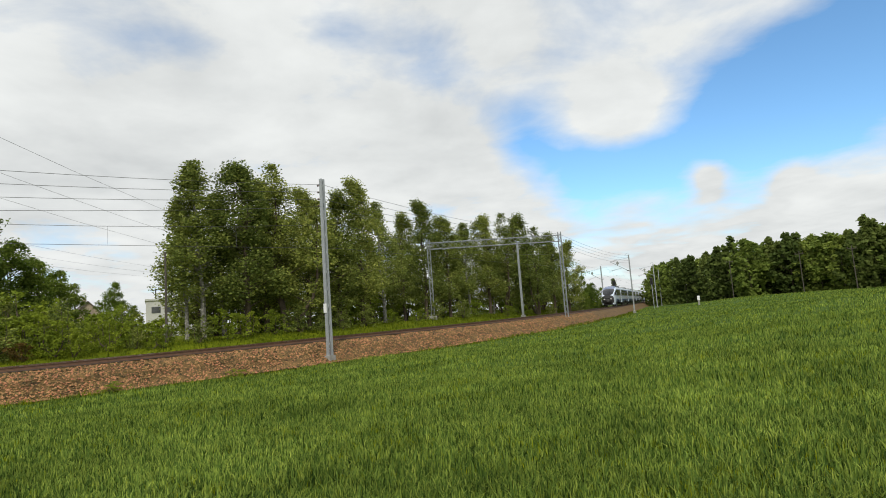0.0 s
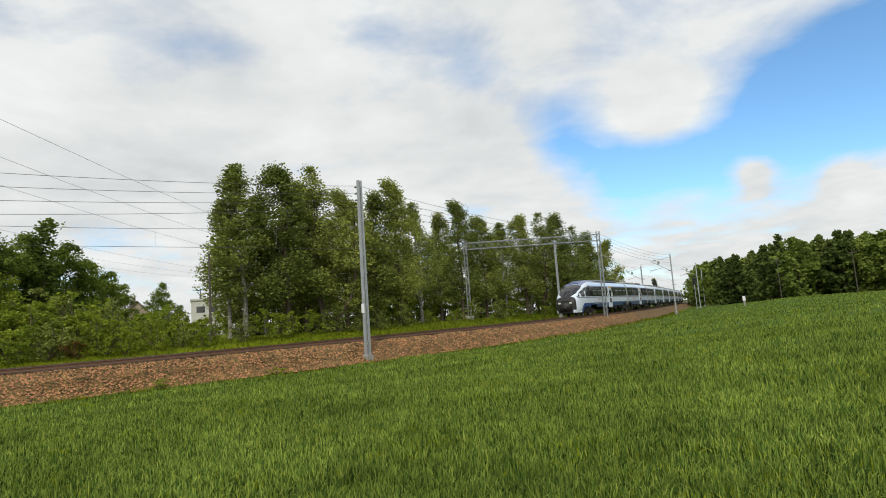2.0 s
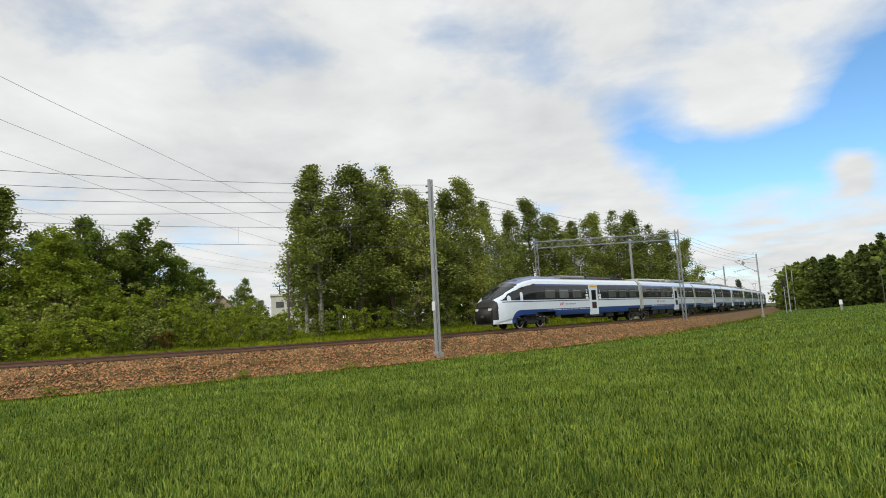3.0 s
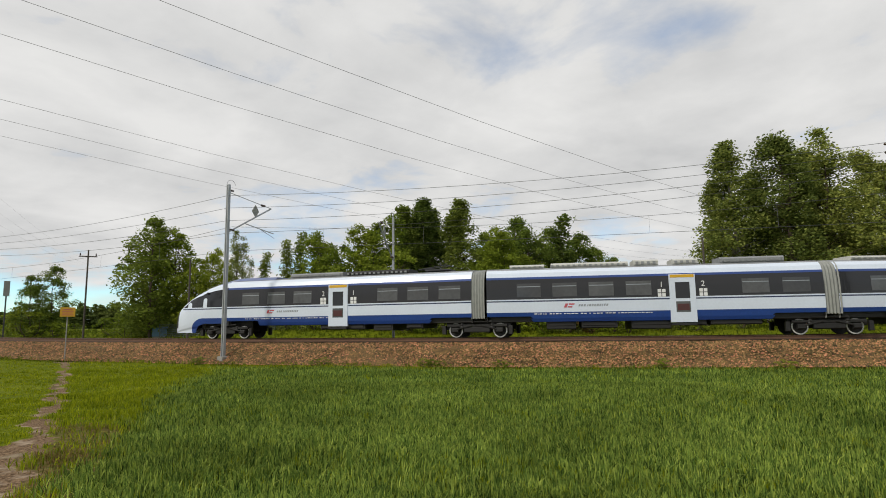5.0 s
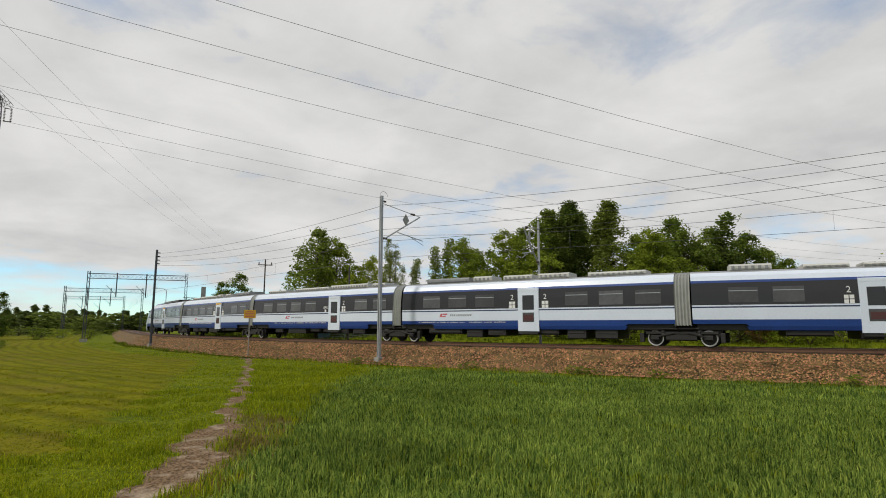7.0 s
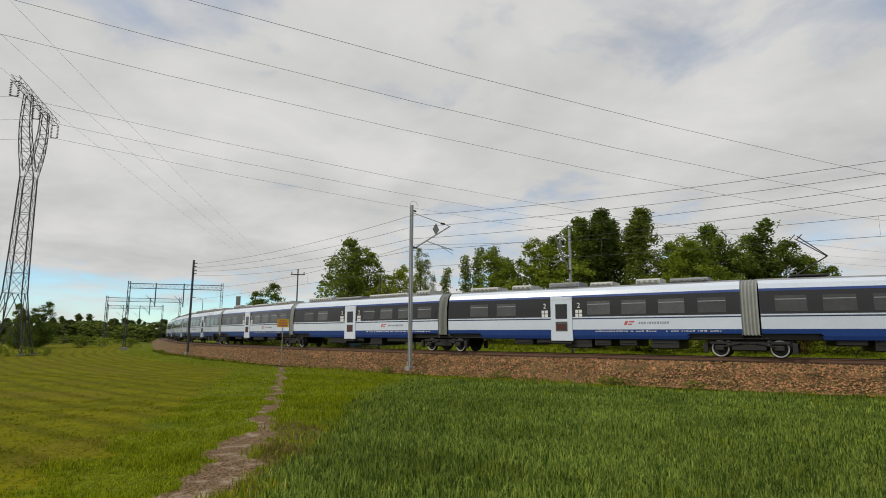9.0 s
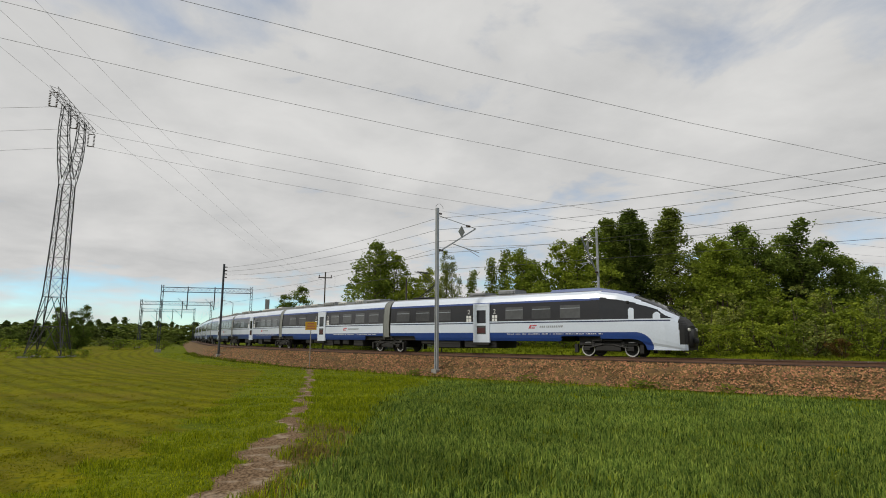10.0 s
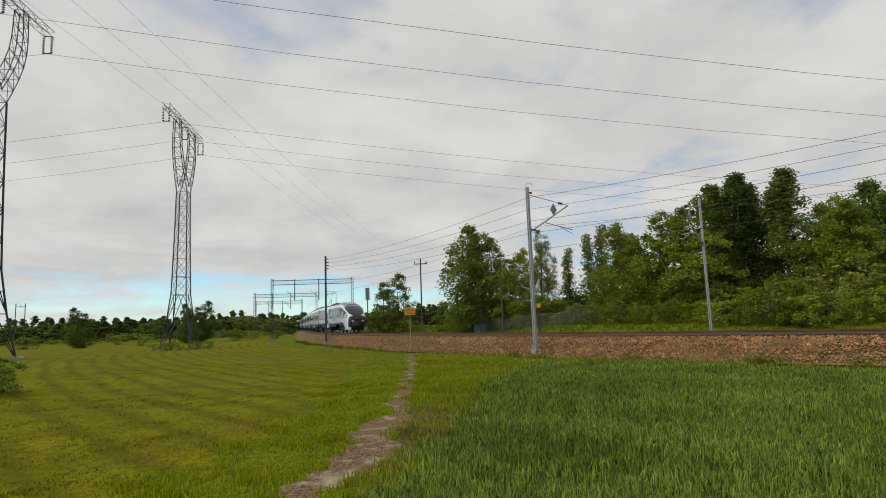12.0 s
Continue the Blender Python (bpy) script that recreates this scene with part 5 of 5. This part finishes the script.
light_signal(-20.4, 140, 7.2)


def wooden_pole(az, d, h, arms=True, frame=False):
    x, y, z = at_dir(az, d)
    p = thing("utility_pole", pose(x, y, z, 0, 0, az), "weathered wooden utility pole with a crossarm", "pole", "utility poles")
    for dx in ((-0.7, 0.7) if frame else (0,)):
        part("pole", Geo().bar((dx, 0, -0.3), (dx, 0, h), 0.10, 0.07, n=8).geo, M_WOODPOLE, p)
    if arms:
        part("crossarm", Geo().box(-0.75, 0.75, -0.05, 0.05, h - 0.68, h - 0.58).geo, M_WOODPOLE, p)
        for dx in (-0.65, 0, 0.65):
            part("insulator", Geo().lathe([(0.02, h - 0.56), (0.06, h - 0.5), (0.05, h - 0.36), (0.02, h - 0.3)], "z", 8, (dx, 0, 0)).geo, M_INSUL, p)


for az, d, h in ((83.1, 64, 8.6), (-27.2, 150, 9.2), (-32.6, 135, 8.4), (-36.3, 130, 8.2), (25.9, 46, 6.6), (75.0, 50, 6.8)):
    wooden_pole(az, d, h, arms=d > 60)
wooden_pole(117.6, 130, 8.4, frame=True)


def fence():
    f = thing("wire_fence", pose(0, 0, 0), "low grey-green mesh fence behind the track", "fence")
    pts = [at_dir(a, d) for a, d in ((77.3, 57), (75.3, 55), (73.3, 54), (71.3, 53), (69.3, 52), (67.3, 52), (65.3, 52))]
    for p in pts:
        part("post", Geo().bar(p, (p[0], p[1], p[2] + 1.3), 0.035, n=6).geo, M_FENCE, f)
    for p, q in zip(pts, pts[1:]):
        g = Geo()
        for i in range(8):
            z = 0.1 + i * 0.16
            g.bar((p[0], p[1], p[2] + z), (q[0], q[1], q[2] + z), 0.012, n=3)
        for i in range(26):
            t = i / 26
            a = Vector(p).lerp(Vector(q), t)
            g.bar((a.x, a.y, a.z + 0.1), (a.x, a.y, a.z + 1.25), 0.006, n=3)
        part("mesh_panel", g.geo, M_FENCE, f)
    x, y, z = at_dir(77.3, 58)
    k = thing("trackside_cabinet", pose(x, y, z, 0, 0, 77), "pale blue trackside cabinet by the fence", "cabinet")
    part("body", Geo().box(-0.6, 0.6, -0.3, 0.3, 0.1, 0.85, 0.03).geo, M_BLUEPAINT, k)
    part("lid", Geo().box(-0.66, 0.66, -0.35, 0.35, 0.85, 0.92, 0.02).geo, M_BLUEPAINT, k)
    part("plinth", Geo().box(-0.55, 0.55, -0.26, 0.26, -0.2, 0.1).geo, M_CONC, k)


fence()


def old_house():
    x, y = polar(32.1, 96)
    z = gz(x, y)
    h = thing("old_house", pose(x, y, z - 0.4, 0, 0, 130) @ Matrix.Diagonal((0.6, 0.62, 0.86, 1)), "small old plastered house with a dark gable roof among shrubs", "house")
    g = Geo()
    g.add([(-3.6, -2.6, 0), (3.6, -2.6, 0), (3.6, 2.6, 0), (-3.6, 2.6, 0), (-3.6, -2.6, 5.2), (3.6, -2.6, 5.2), (3.6, 2.6, 5.2), (-3.6, 2.6, 5.2), (-3.6, 0, 7.2), (3.6, 0, 7.2)],
          [(0, 1, 5, 4), (2, 3, 7, 6), (1, 2, 6, 9, 5), (3, 0, 4, 8, 7)])
    wall = part("wall", g.geo, M_WALL, h)
    for s in (-1, 1):
        v = [(-4, 0, 7.35), (4, 0, 7.35), (4, 3.1 * s, 5.0), (-4, 3.1 * s, 5.0)]
        part("roof_slope", Geo().add(v + [(a, b, c - 0.15) for a, b, c in v], [(0, 1, 2, 3), (7, 6, 5, 4), (0, 4, 5, 1), (1, 5, 6, 2), (2, 6, 7, 3), (3, 7, 4, 0)]).geo, M_TILE, h)
    for xx in (-2, 0.2, 2.2):
        w = part("window", Geo().box(xx - 0.5, xx + 0.5, -2.68, -2.6, 3.2, 4.5, 0.02).geo, M_SCREEN, wall)
    part("gable_window", Geo().box(-3.66, -3.6, -0.5, 0.5, 4.2, 5.4).geo, M_SCREEN, wall)
    part("chimney", Geo().box(0.8, 1.4, -0.3, 0.3, 6.4, 8.0, 0.04).geo, M_WALL, h)


def factory_hall():
    x, y = polar(25.2, 150)
    b = thing("factory_hall", pose(x, y, gz(x, y), 0, 0, 27), "pale flat-roofed factory hall far behind the shrubs", "building")
    w = part("wall", Geo().box(-6, 6, -8, 8, 0, 8.4).geo, M_HALL, b)
    part("roof_edge", Geo().box(-6.2, 6.2, -8.3, 8.3, 8.4, 8.8).geo, M_BOX, b)
    for i in range(4):
        part("window", Geo().box(-4.9 + i * 2.6, -3.1 + i * 2.6, -8.08, -8.0, 5.6, 7.0).geo, M_PANE, w)
    for dx in (-4, 1.5):
        part("roof_frame", Geo().bar((dx, 0, 8.7), (dx, 0, 11.6), 0.12).bar((dx - 1.2, 0, 11.3), (dx + 1.2, 0, 11.3), 0.08).geo, M_DARKSTEEL, b)


old_house()
factory_hall()


# ---- trees and shrubs ----
def leaves(rng, centres, radii, per, size):
    """Leaf quads in clumps."""
    n = len(centres) * per
    c = np.repeat(np.asarray(centres), per, 0)
    r = np.repeat(np.asarray(radii), per)
    d = rng.normal(0, 1, (n, 3))
    d /= np.linalg.norm(d, axis=1, keepdims=True)
    p = c + d * (r * rng.uniform(0.15, 1.0, n) ** 0.6)[:, None] * [1, 1, 0.75]
    a = rng.normal(0, 1, (n, 3))
    a[:, 2] *= 0.5
    a /= np.linalg.norm(a, axis=1, keepdims=True)
    b = np.cross(a, rng.normal(0, 1, (n, 3)))
    b /= np.linalg.norm(b, axis=1, keepdims=True)
    s = (size * rng.uniform(0.6, 1.3, n))[:, None]
    v = np.stack([p - a * s * 0.5, p + b * s * 0.34, p + a * s * 0.5, p - b * s * 0.34], 1).reshape(-1, 3)
    return v, np.arange(n * 4).reshape(-1, 4)


def tree(name, label, high, crown0, wide, clumps, per, size, leaf, bark, seed, shape="tall", stems=1, lean=0.0):
    """A tapered trunk with limbs, and a crown of leaf clumps round the limb ends."""
    rng = np.random.default_rng(seed)
    t = thing(name, Matrix(), label, "shrub" if name == "shrub" else "tree", "shrubs" if name == "shrub" else "trees")
    g = Geo()
    centres, radii = [], []
    for k in range(stems):
        a = rng.uniform(0, 6.28)
        off = Vector((math.cos(a), math.sin(a), 0)) * (0 if stems == 1 else rng.uniform(0.2, 0.6) * wide * 0.5)
        hh = high * (1 if k == 0 else rng.uniform(0.75, 0.98))
        pts = []
        for i in range(8):
            f = i / 7
            out = min(1.0, 3 * f)
            pts.append(Vector((off.x * out + lean * f * hh + rng.normal(0, 0.012) * hh * f, off.y * out + rng.normal(0, 0.012) * hh * f, f * hh * 0.96 - 0.2 * (i == 0))))
        r0 = 0.012 * hh + 0.03
        for i in range(7):
            g.bar(pts[i], pts[i + 1], r0 * (1 - i / 7.5), r0 * (1 - (i + 1) / 7.5), n=7 if hh > 8 and name != "forest_tree" else 3)
        m = clumps // stems
        boughs = [(min(1, (b + rng.uniform(0.1, 0.9)) / 17), b * 2.4 + rng.uniform(-0.5, 0.5), rng.uniform(0.35, 1.0)) for b in range(17)] if hh > 7 and name != "forest_tree" and shape in ("tall", "round") else []
        for j in range(m):
            u = rng.uniform(0, 1)
            bough = boughs[rng.integers(17)] if boughs else None
            if bough:
                u = float(np.clip(bough[0] + rng.normal(0, 0.045), 0, 1))
            z = hh * (crown0 + (1 - crown0) * u)
            if shape == "tall":
                w = wide * (0.35 + 0.75 * math.sin(math.pi * min(1, 0.18 + u * 0.82))) * (1 - 0.45 * u) * (1 - 0.5 * u ** 4)
            elif shape == "round":
                w = wide * math.sin(math.pi * (0.08 + 0.9 * u)) ** 0.6
            elif shape == "cone":
                w = wide * (1.03 - u)
            else:
                w = wide * (1 - 0.6 * u * u)
            ang = rng.uniform(0, 6.28)
            q = w * 0.5 * rng.uniform(0.2, 1.0) ** 0.55 * (0.8 + 0.35 * math.sin(3 * ang + seed + 4 * u))
            if bough:
                ang = bough[1] + rng.normal(0, 0.42)
                q = w * 0.5 * bough[2] * rng.uniform(0.25, 1.05) ** 0.6
            i = min(int(z / hh * 7), 6)
            stem = pts[i].lerp(pts[i + 1], z / hh * 7 - i) if z < hh * 0.96 else pts[7]
            c = Vector((stem.x + math.cos(ang) * q, stem.y + math.sin(ang) * q, z))
            centres.append(c)
            radii.append(rng.uniform(0.5, 1.3) * (0.066 * hh + 0.2) * (1.15 - 0.4 * u) * (0.8 if shape == "tall" else 1))
            if j % (3 if hh > 8 and name != "forest_tree" else 12) == 0:
                root = Vector((stem.x, stem.y, max(0.3, z - q * 0.6)))
                g.bar(root, c, max(0.015, r0 * 0.22), 0.008, n=4)
    part("trunk", g.geo, bark, t)
    v, f = leaves(rng, [tuple(c) for c in centres], radii, per, size)
    part("crown", mesh_of("crown", v, f, (leaf,)), None, t)
    return t


class Stand:
    """Kinds of tree: the first of a kind is built, the next ones are copies at their own pose and size."""

    def __init__(self, *args, **kw):
        self.args, self.kw, self.first = args, kw, None

    def put(self, az, d, size=1.0, turn=None, wide=1.0, z=None):
        x, y = polar(az, d)
        self.at(x, y, size, turn, wide, z)

    def at(self, x, y, size=1.0, turn=None, wide=1.0, z=None):
        m = pose(x, y, gz(x, y) - (0.4 if size * self.args[2] > 5 else 0.05) if z is None else z, 0, 0, (x * 37 + y * 91) % 360 if turn is None else turn) @ Matrix.Diagonal((size * wide, size * wide, size, 1))
        if self.first is None:
            self.first = tree(*self.args, **self.kw)
            self.first.matrix_basis = m
        else:
            c = copy_thing(self.first, Matrix())
            c.matrix_basis = m


ALDERS = [Stand("alder_tree", "tall slender alder with an airy grey-green crown", 16, 0.2, 8.2, 300, 56, 0.205, M_ALDER, M_BARK, 21),
          Stand("alder_tree", "tall alder with several thin stems and a broken crown", 15.5, 0.18, 8.0, 300, 56, 0.205, M_ALDER, M_BARK, 22, stems=3),
          Stand("birch_tree", "slim birch with a pale trunk and light crown", 15, 0.28, 6.2, 230, 52, 0.205, M_ALDER, M_BIRCH, 23, lean=0.03)]
POPLAR = Stand("poplar_tree", "dense dark green poplar with an upright crown", 14.5, 0.06, 6.4, 360, 60, 0.225, M_DARKLEAF, M_BARK, 31)
WILLOW = Stand("willow_tree", "broad light green willow behind the track", 10, 0.05, 7.5, 260, 62, 0.215, M_LIGHTLEAF, M_BARK, 41, shape="round", stems=3)
MAPLE = Stand("broadleaf_tree", "rounded mid-green broadleaf tree", 11, 0.08, 7.0, 280, 58, 0.225, M_MAPLE, M_BARK, 42, shape="round", stems=2)
PINE = Stand("conifer_tree", "slim dark green conifer tree behind the thicket", 10, 0.15, 2.8, 120, 34, 0.22, M_DARKLEAF, M_BARK, 51, shape="cone")
SHRUBS = [Stand("shrub", "dense green shrub growing behind the track", 3.2, 0.02, 3.4, 60, 24, 0.19, M_BUSHLEAF, M_BARK, 61, shape="round", stems=4),
          Stand("shrub", "bushy yellow-green thicket behind the track", 2.6, 0.02, 3.8, 60, 24, 0.185, M_LIGHTLEAF, M_BARK, 62, shape="round", stems=5),
          Stand("shrub", "darker green shrub in the thicket", 3.6, 0.02, 3.0, 60, 24, 0.20, M_ALDER, M_BARK, 63, shape="low", stems=4)]
COPPER = Stand("shrub", "low reddish brown shrub in the thicket", 2.2, 0.02, 3.0, 70, 36, 0.15, M_REDLEAF, M_BARK, 64, shape="round", stems=4)
FOREST = [Stand("forest_tree", "dark green tree of the distant forest edge", 11.5, 0.02, 8.5, 170, 9, 0.8, M_FAR, M_BARK, 71, shape="tall"),
          Stand("forest_tree", "mid-green tree of the distant forest edge", 11, 0.02, 8.5, 170, 9, 0.8, M_FORESTLIGHT, M_BARK, 72, shape="round"),
          Stand("forest_tree", "pointed dark tree of the distant forest edge", 12.5, 0.03, 5.5, 130, 9, 0.7, M_FAR, M_BARK, 73, shape="cone")]


def wood_behind_the_line():
    rng = random.Random(5)
    # front row and a second row of the alder wood
    for az, d, size in ((24.2, 51, 0.86), (22.8, 50, 1.02), (21.0, 53, 0.93), (18.9, 50, 1.0), (17.2, 53, 0.97), (15.2, 51, 1.03), (13.2, 56, 0.93), (10.2, 55, 0.88), (8.0, 57, 1.0), (5.8, 64, 0.98),
                        (3.8, 72, 0.92), (1.6, 74, 1.04), (-0.8, 76, 0.95), (-2.8, 79, 0.92), (-4.8, 81, 0.96), (-6.3, 83, 1.04), (-7.8, 86, 1.0), (-9.6, 84, 0.9), (-11.2, 90, 0.88), (-12.6, 96, 0.84)):
        ALDERS[rng.randrange(3)].put(az, d, size * rng.uniform(0.92, 0.97), wide=rng.uniform(1.05, 1.3))
    for az in np.arange(22.5, -13, -1.7):
        d = np.interp(az, [-13, -6, 0, 10, 24], [110, 95, 86, 68, 58])
        ALDERS[rng.randrange(3)].put(float(az) + rng.uniform(-0.5, 0.5), float(d) + rng.uniform(-2, 5), rng.uniform(0.7, 0.88))
    for az in np.arange(23.5, -14, -2.3):
        d = np.interp(az, [-14, -6, 0, 10, 24], [96, 76, 66.5, 52, 44.5])
        SHRUBS[rng.randrange(3)].put(float(az) + rng.uniform(-0.8, 0.8), float(d), rng.uniform(0.45, 0.8), wide=rng.uniform(0.9, 1.4))
    for az in np.arange(24, -14, -1.35):
        d = np.interp(az, [-14, -6, 0, 10, 24], [112, 96, 86, 66, 57])
        SHRUBS[rng.choice((0, 2))].put(float(az) + rng.uniform(-0.4, 0.4), float(d) + rng.uniform(0, 5), rng.uniform(1.1, 1.6), wide=rng.uniform(1.1, 1.5))
    for az, d, h in ((-13.6, 104, 0.62), (-14.6, 112, 0.55), (-15.4, 122, 0.5)):
        MAPLE.put(az, d, h)


def thicket():
    rng = random.Random(8)
    for az in np.arange(26, 72, 1.15):
        for row in range(3):
            lat0 = np.interp(az, [26, 35, 45, 55, 65, 72], [43.5, 41.5, 41.8, 44, 50.5, 57])
            d = float(lat0) + row * 4.5 + rng.uniform(-1.2, 1.2)
            size = (0.7, 0.95, 1.2)[row] * rng.uniform(0.75, 1.2)
            if az > 56:
                size *= 0.8
            if az < 30 or (row and 30.8 < az < 33.6):
                size *= 0.6
            if row == 0 and 36 < az < 38.4:
                COPPER.put(float(az), d, rng.uniform(0.5, 0.75))
            else:
                SHRUBS[rng.choices((0, 1, 2), (3, 3, 1))[0]].put(float(az) + rng.uniform(-0.5, 0.5), d, size, wide=rng.uniform(0.9, 1.3))
    SHRUBS[2].put(34.2, 43.5, 0.95, wide=0.8)
    for az, d, size in ((54.6, 54, 0.86), (53.0, 55, 0.93), (51.8, 58, 0.9), (49.3, 54, 0.9), (53.9, 60, 0.85)):
        POPLAR.put(az, d, size * 0.94, wide=1.3)
    for az, d, size in ((61.4, 54, 0.9), (59.1, 52, 1.04), (56.9, 50, 0.95), (63.7, 60, 0.8), (46.9, 52, 0.85), (43.7, 52, 0.9)):
        WILLOW.put(az, d, size, wide=1.05)
    for az, d, size in ((46.3, 56, 0.88), (44.6, 58, 1.0), (42.7, 57, 1.02), (40.6, 60, 0.95), (38.2, 62, 0.9), (36.4, 62, 0.85), (34.8, 66, 0.8), (33.6, 70, 0.7), (30.0, 84, 0.7), (28.8, 80, 0.45)):
        MAPLE.put(az, d, size)
    PINE.put(38.8, 58, 1.12, wide=1.4)
    for az, d, size in ((66.3, 66, 1.0), (65.0, 65, 1.08), (63.3, 66, 1.1), (62.3, 68, 1.0), (68.3, 62, 0.82)):
        PINE.put(az, d, size)
    MAPLE.put(78.0, 59, 1.0, wide=1.1)
    ALDERS[0].put(77.7, 61, 0.68, wide=0.8)
    WILLOW.put(75.2, 60, 0.98, wide=1.0)
    WILLOW.put(73.9, 57, 0.82, wide=0.8)
    ALDERS[1].put(71.3, 62, 0.68, wide=0.8)
    MAPLE.put(86.2, 76, 0.74, wide=1.05)
    SHRUBS[0].put(86.8, 75, 1.1, wide=1.3)
    for az, d, size in ((81.0, 66, 0.7), (85.0, 74, 0.6), (88.3, 84, 0.6), (80.0, 62, 0.6), (72.7, 56, 0.9), (70.1, 57, 0.9)):
        SHRUBS[0].put(az, d, size, wide=1.4)


def far_woods():
    rng = random.Random(12)
    for az in np.arange(-20.6, -62, -0.7):
        for row in range(2):
            d = float(np.interp(az, [-62, -38, -28, -22, -19], [120, 150, 165, 190, 230])) + row * 14 + rng.uniform(-5, 5)
            FOREST[rng.choices((0, 1, 2), (5, 3, 1))[0]].put(float(az) + rng.uniform(-0.3, 0.3), d, rng.uniform(1.1, 1.3))
    for az in np.arange(60, 132, 0.5):
        d = float(np.interp(az, [60, 90, 105, 132], [190, 230, 240, 230])) + rng.uniform(-14, 14)
        FOREST[rng.choices((0, 1, 2), (4, 1, 3))[0]].put(float(az) + rng.uniform(-0.3, 0.3), d, rng.uniform(0.6, 0.76), wide=1.6)
    for az in np.arange(60, 132, 1.1):
        FOREST[rng.randrange(2)].put(float(az), 215 + rng.uniform(-12, 12), rng.uniform(0.5, 0.66), wide=2.2)
    for az in np.arange(-17, 60, 2.4):
        FOREST[rng.randrange(3)].put(float(az), 210 + rng.uniform(-20, 30), rng.uniform(0.6, 0.9), wide=1.3)
    for az in np.arange(84, 130, 1.3):
        SHRUBS[rng.randrange(3)].put(float(az), 165 + rng.uniform(-12, 25), rng.uniform(0.45, 0.8), wide=2.4)
    MAPLE.put(113.5, 118, 0.66)
    MAPLE.put(105.2, 122, 0.72)
    MAPLE.put(103.9, 128, 0.78)
    for az, d, size in ((109.0, 120, 0.9), (110.5, 135, 0.8), (99.5, 130, 0.8), (101, 125, 0.9), (97.5, 122, 0.7), (117, 130, 0.9), (106.6, 77, 0.42), (105.6, 77.5, 0.4), (104.5, 77.5, 0.44), (107.6, 80, 0.4), (103.4, 79, 0.36)):
        SHRUBS[1].put(az, d, size, wide=1.6)
    for az, d, size in ((118.2, 23, 0.3), (119.3, 22, 0.44), (120.6, 22.5, 0.5), (121.8, 23, 0.5)):
        SHRUBS[0].put(az, d, size, wide=1.2)


for az, side in ((52.5, 3.6), (51.6, 3.9), (45, 4.0), (63, 4.0), (30, 4.1), (74, 4.2), (20, 4.0)):
    SHRUBS[0].put(az, beside(az, side), 0.16, wide=2.0)


wood_behind_the_line()
thicket()
far_woods()
field_crops()

motions()
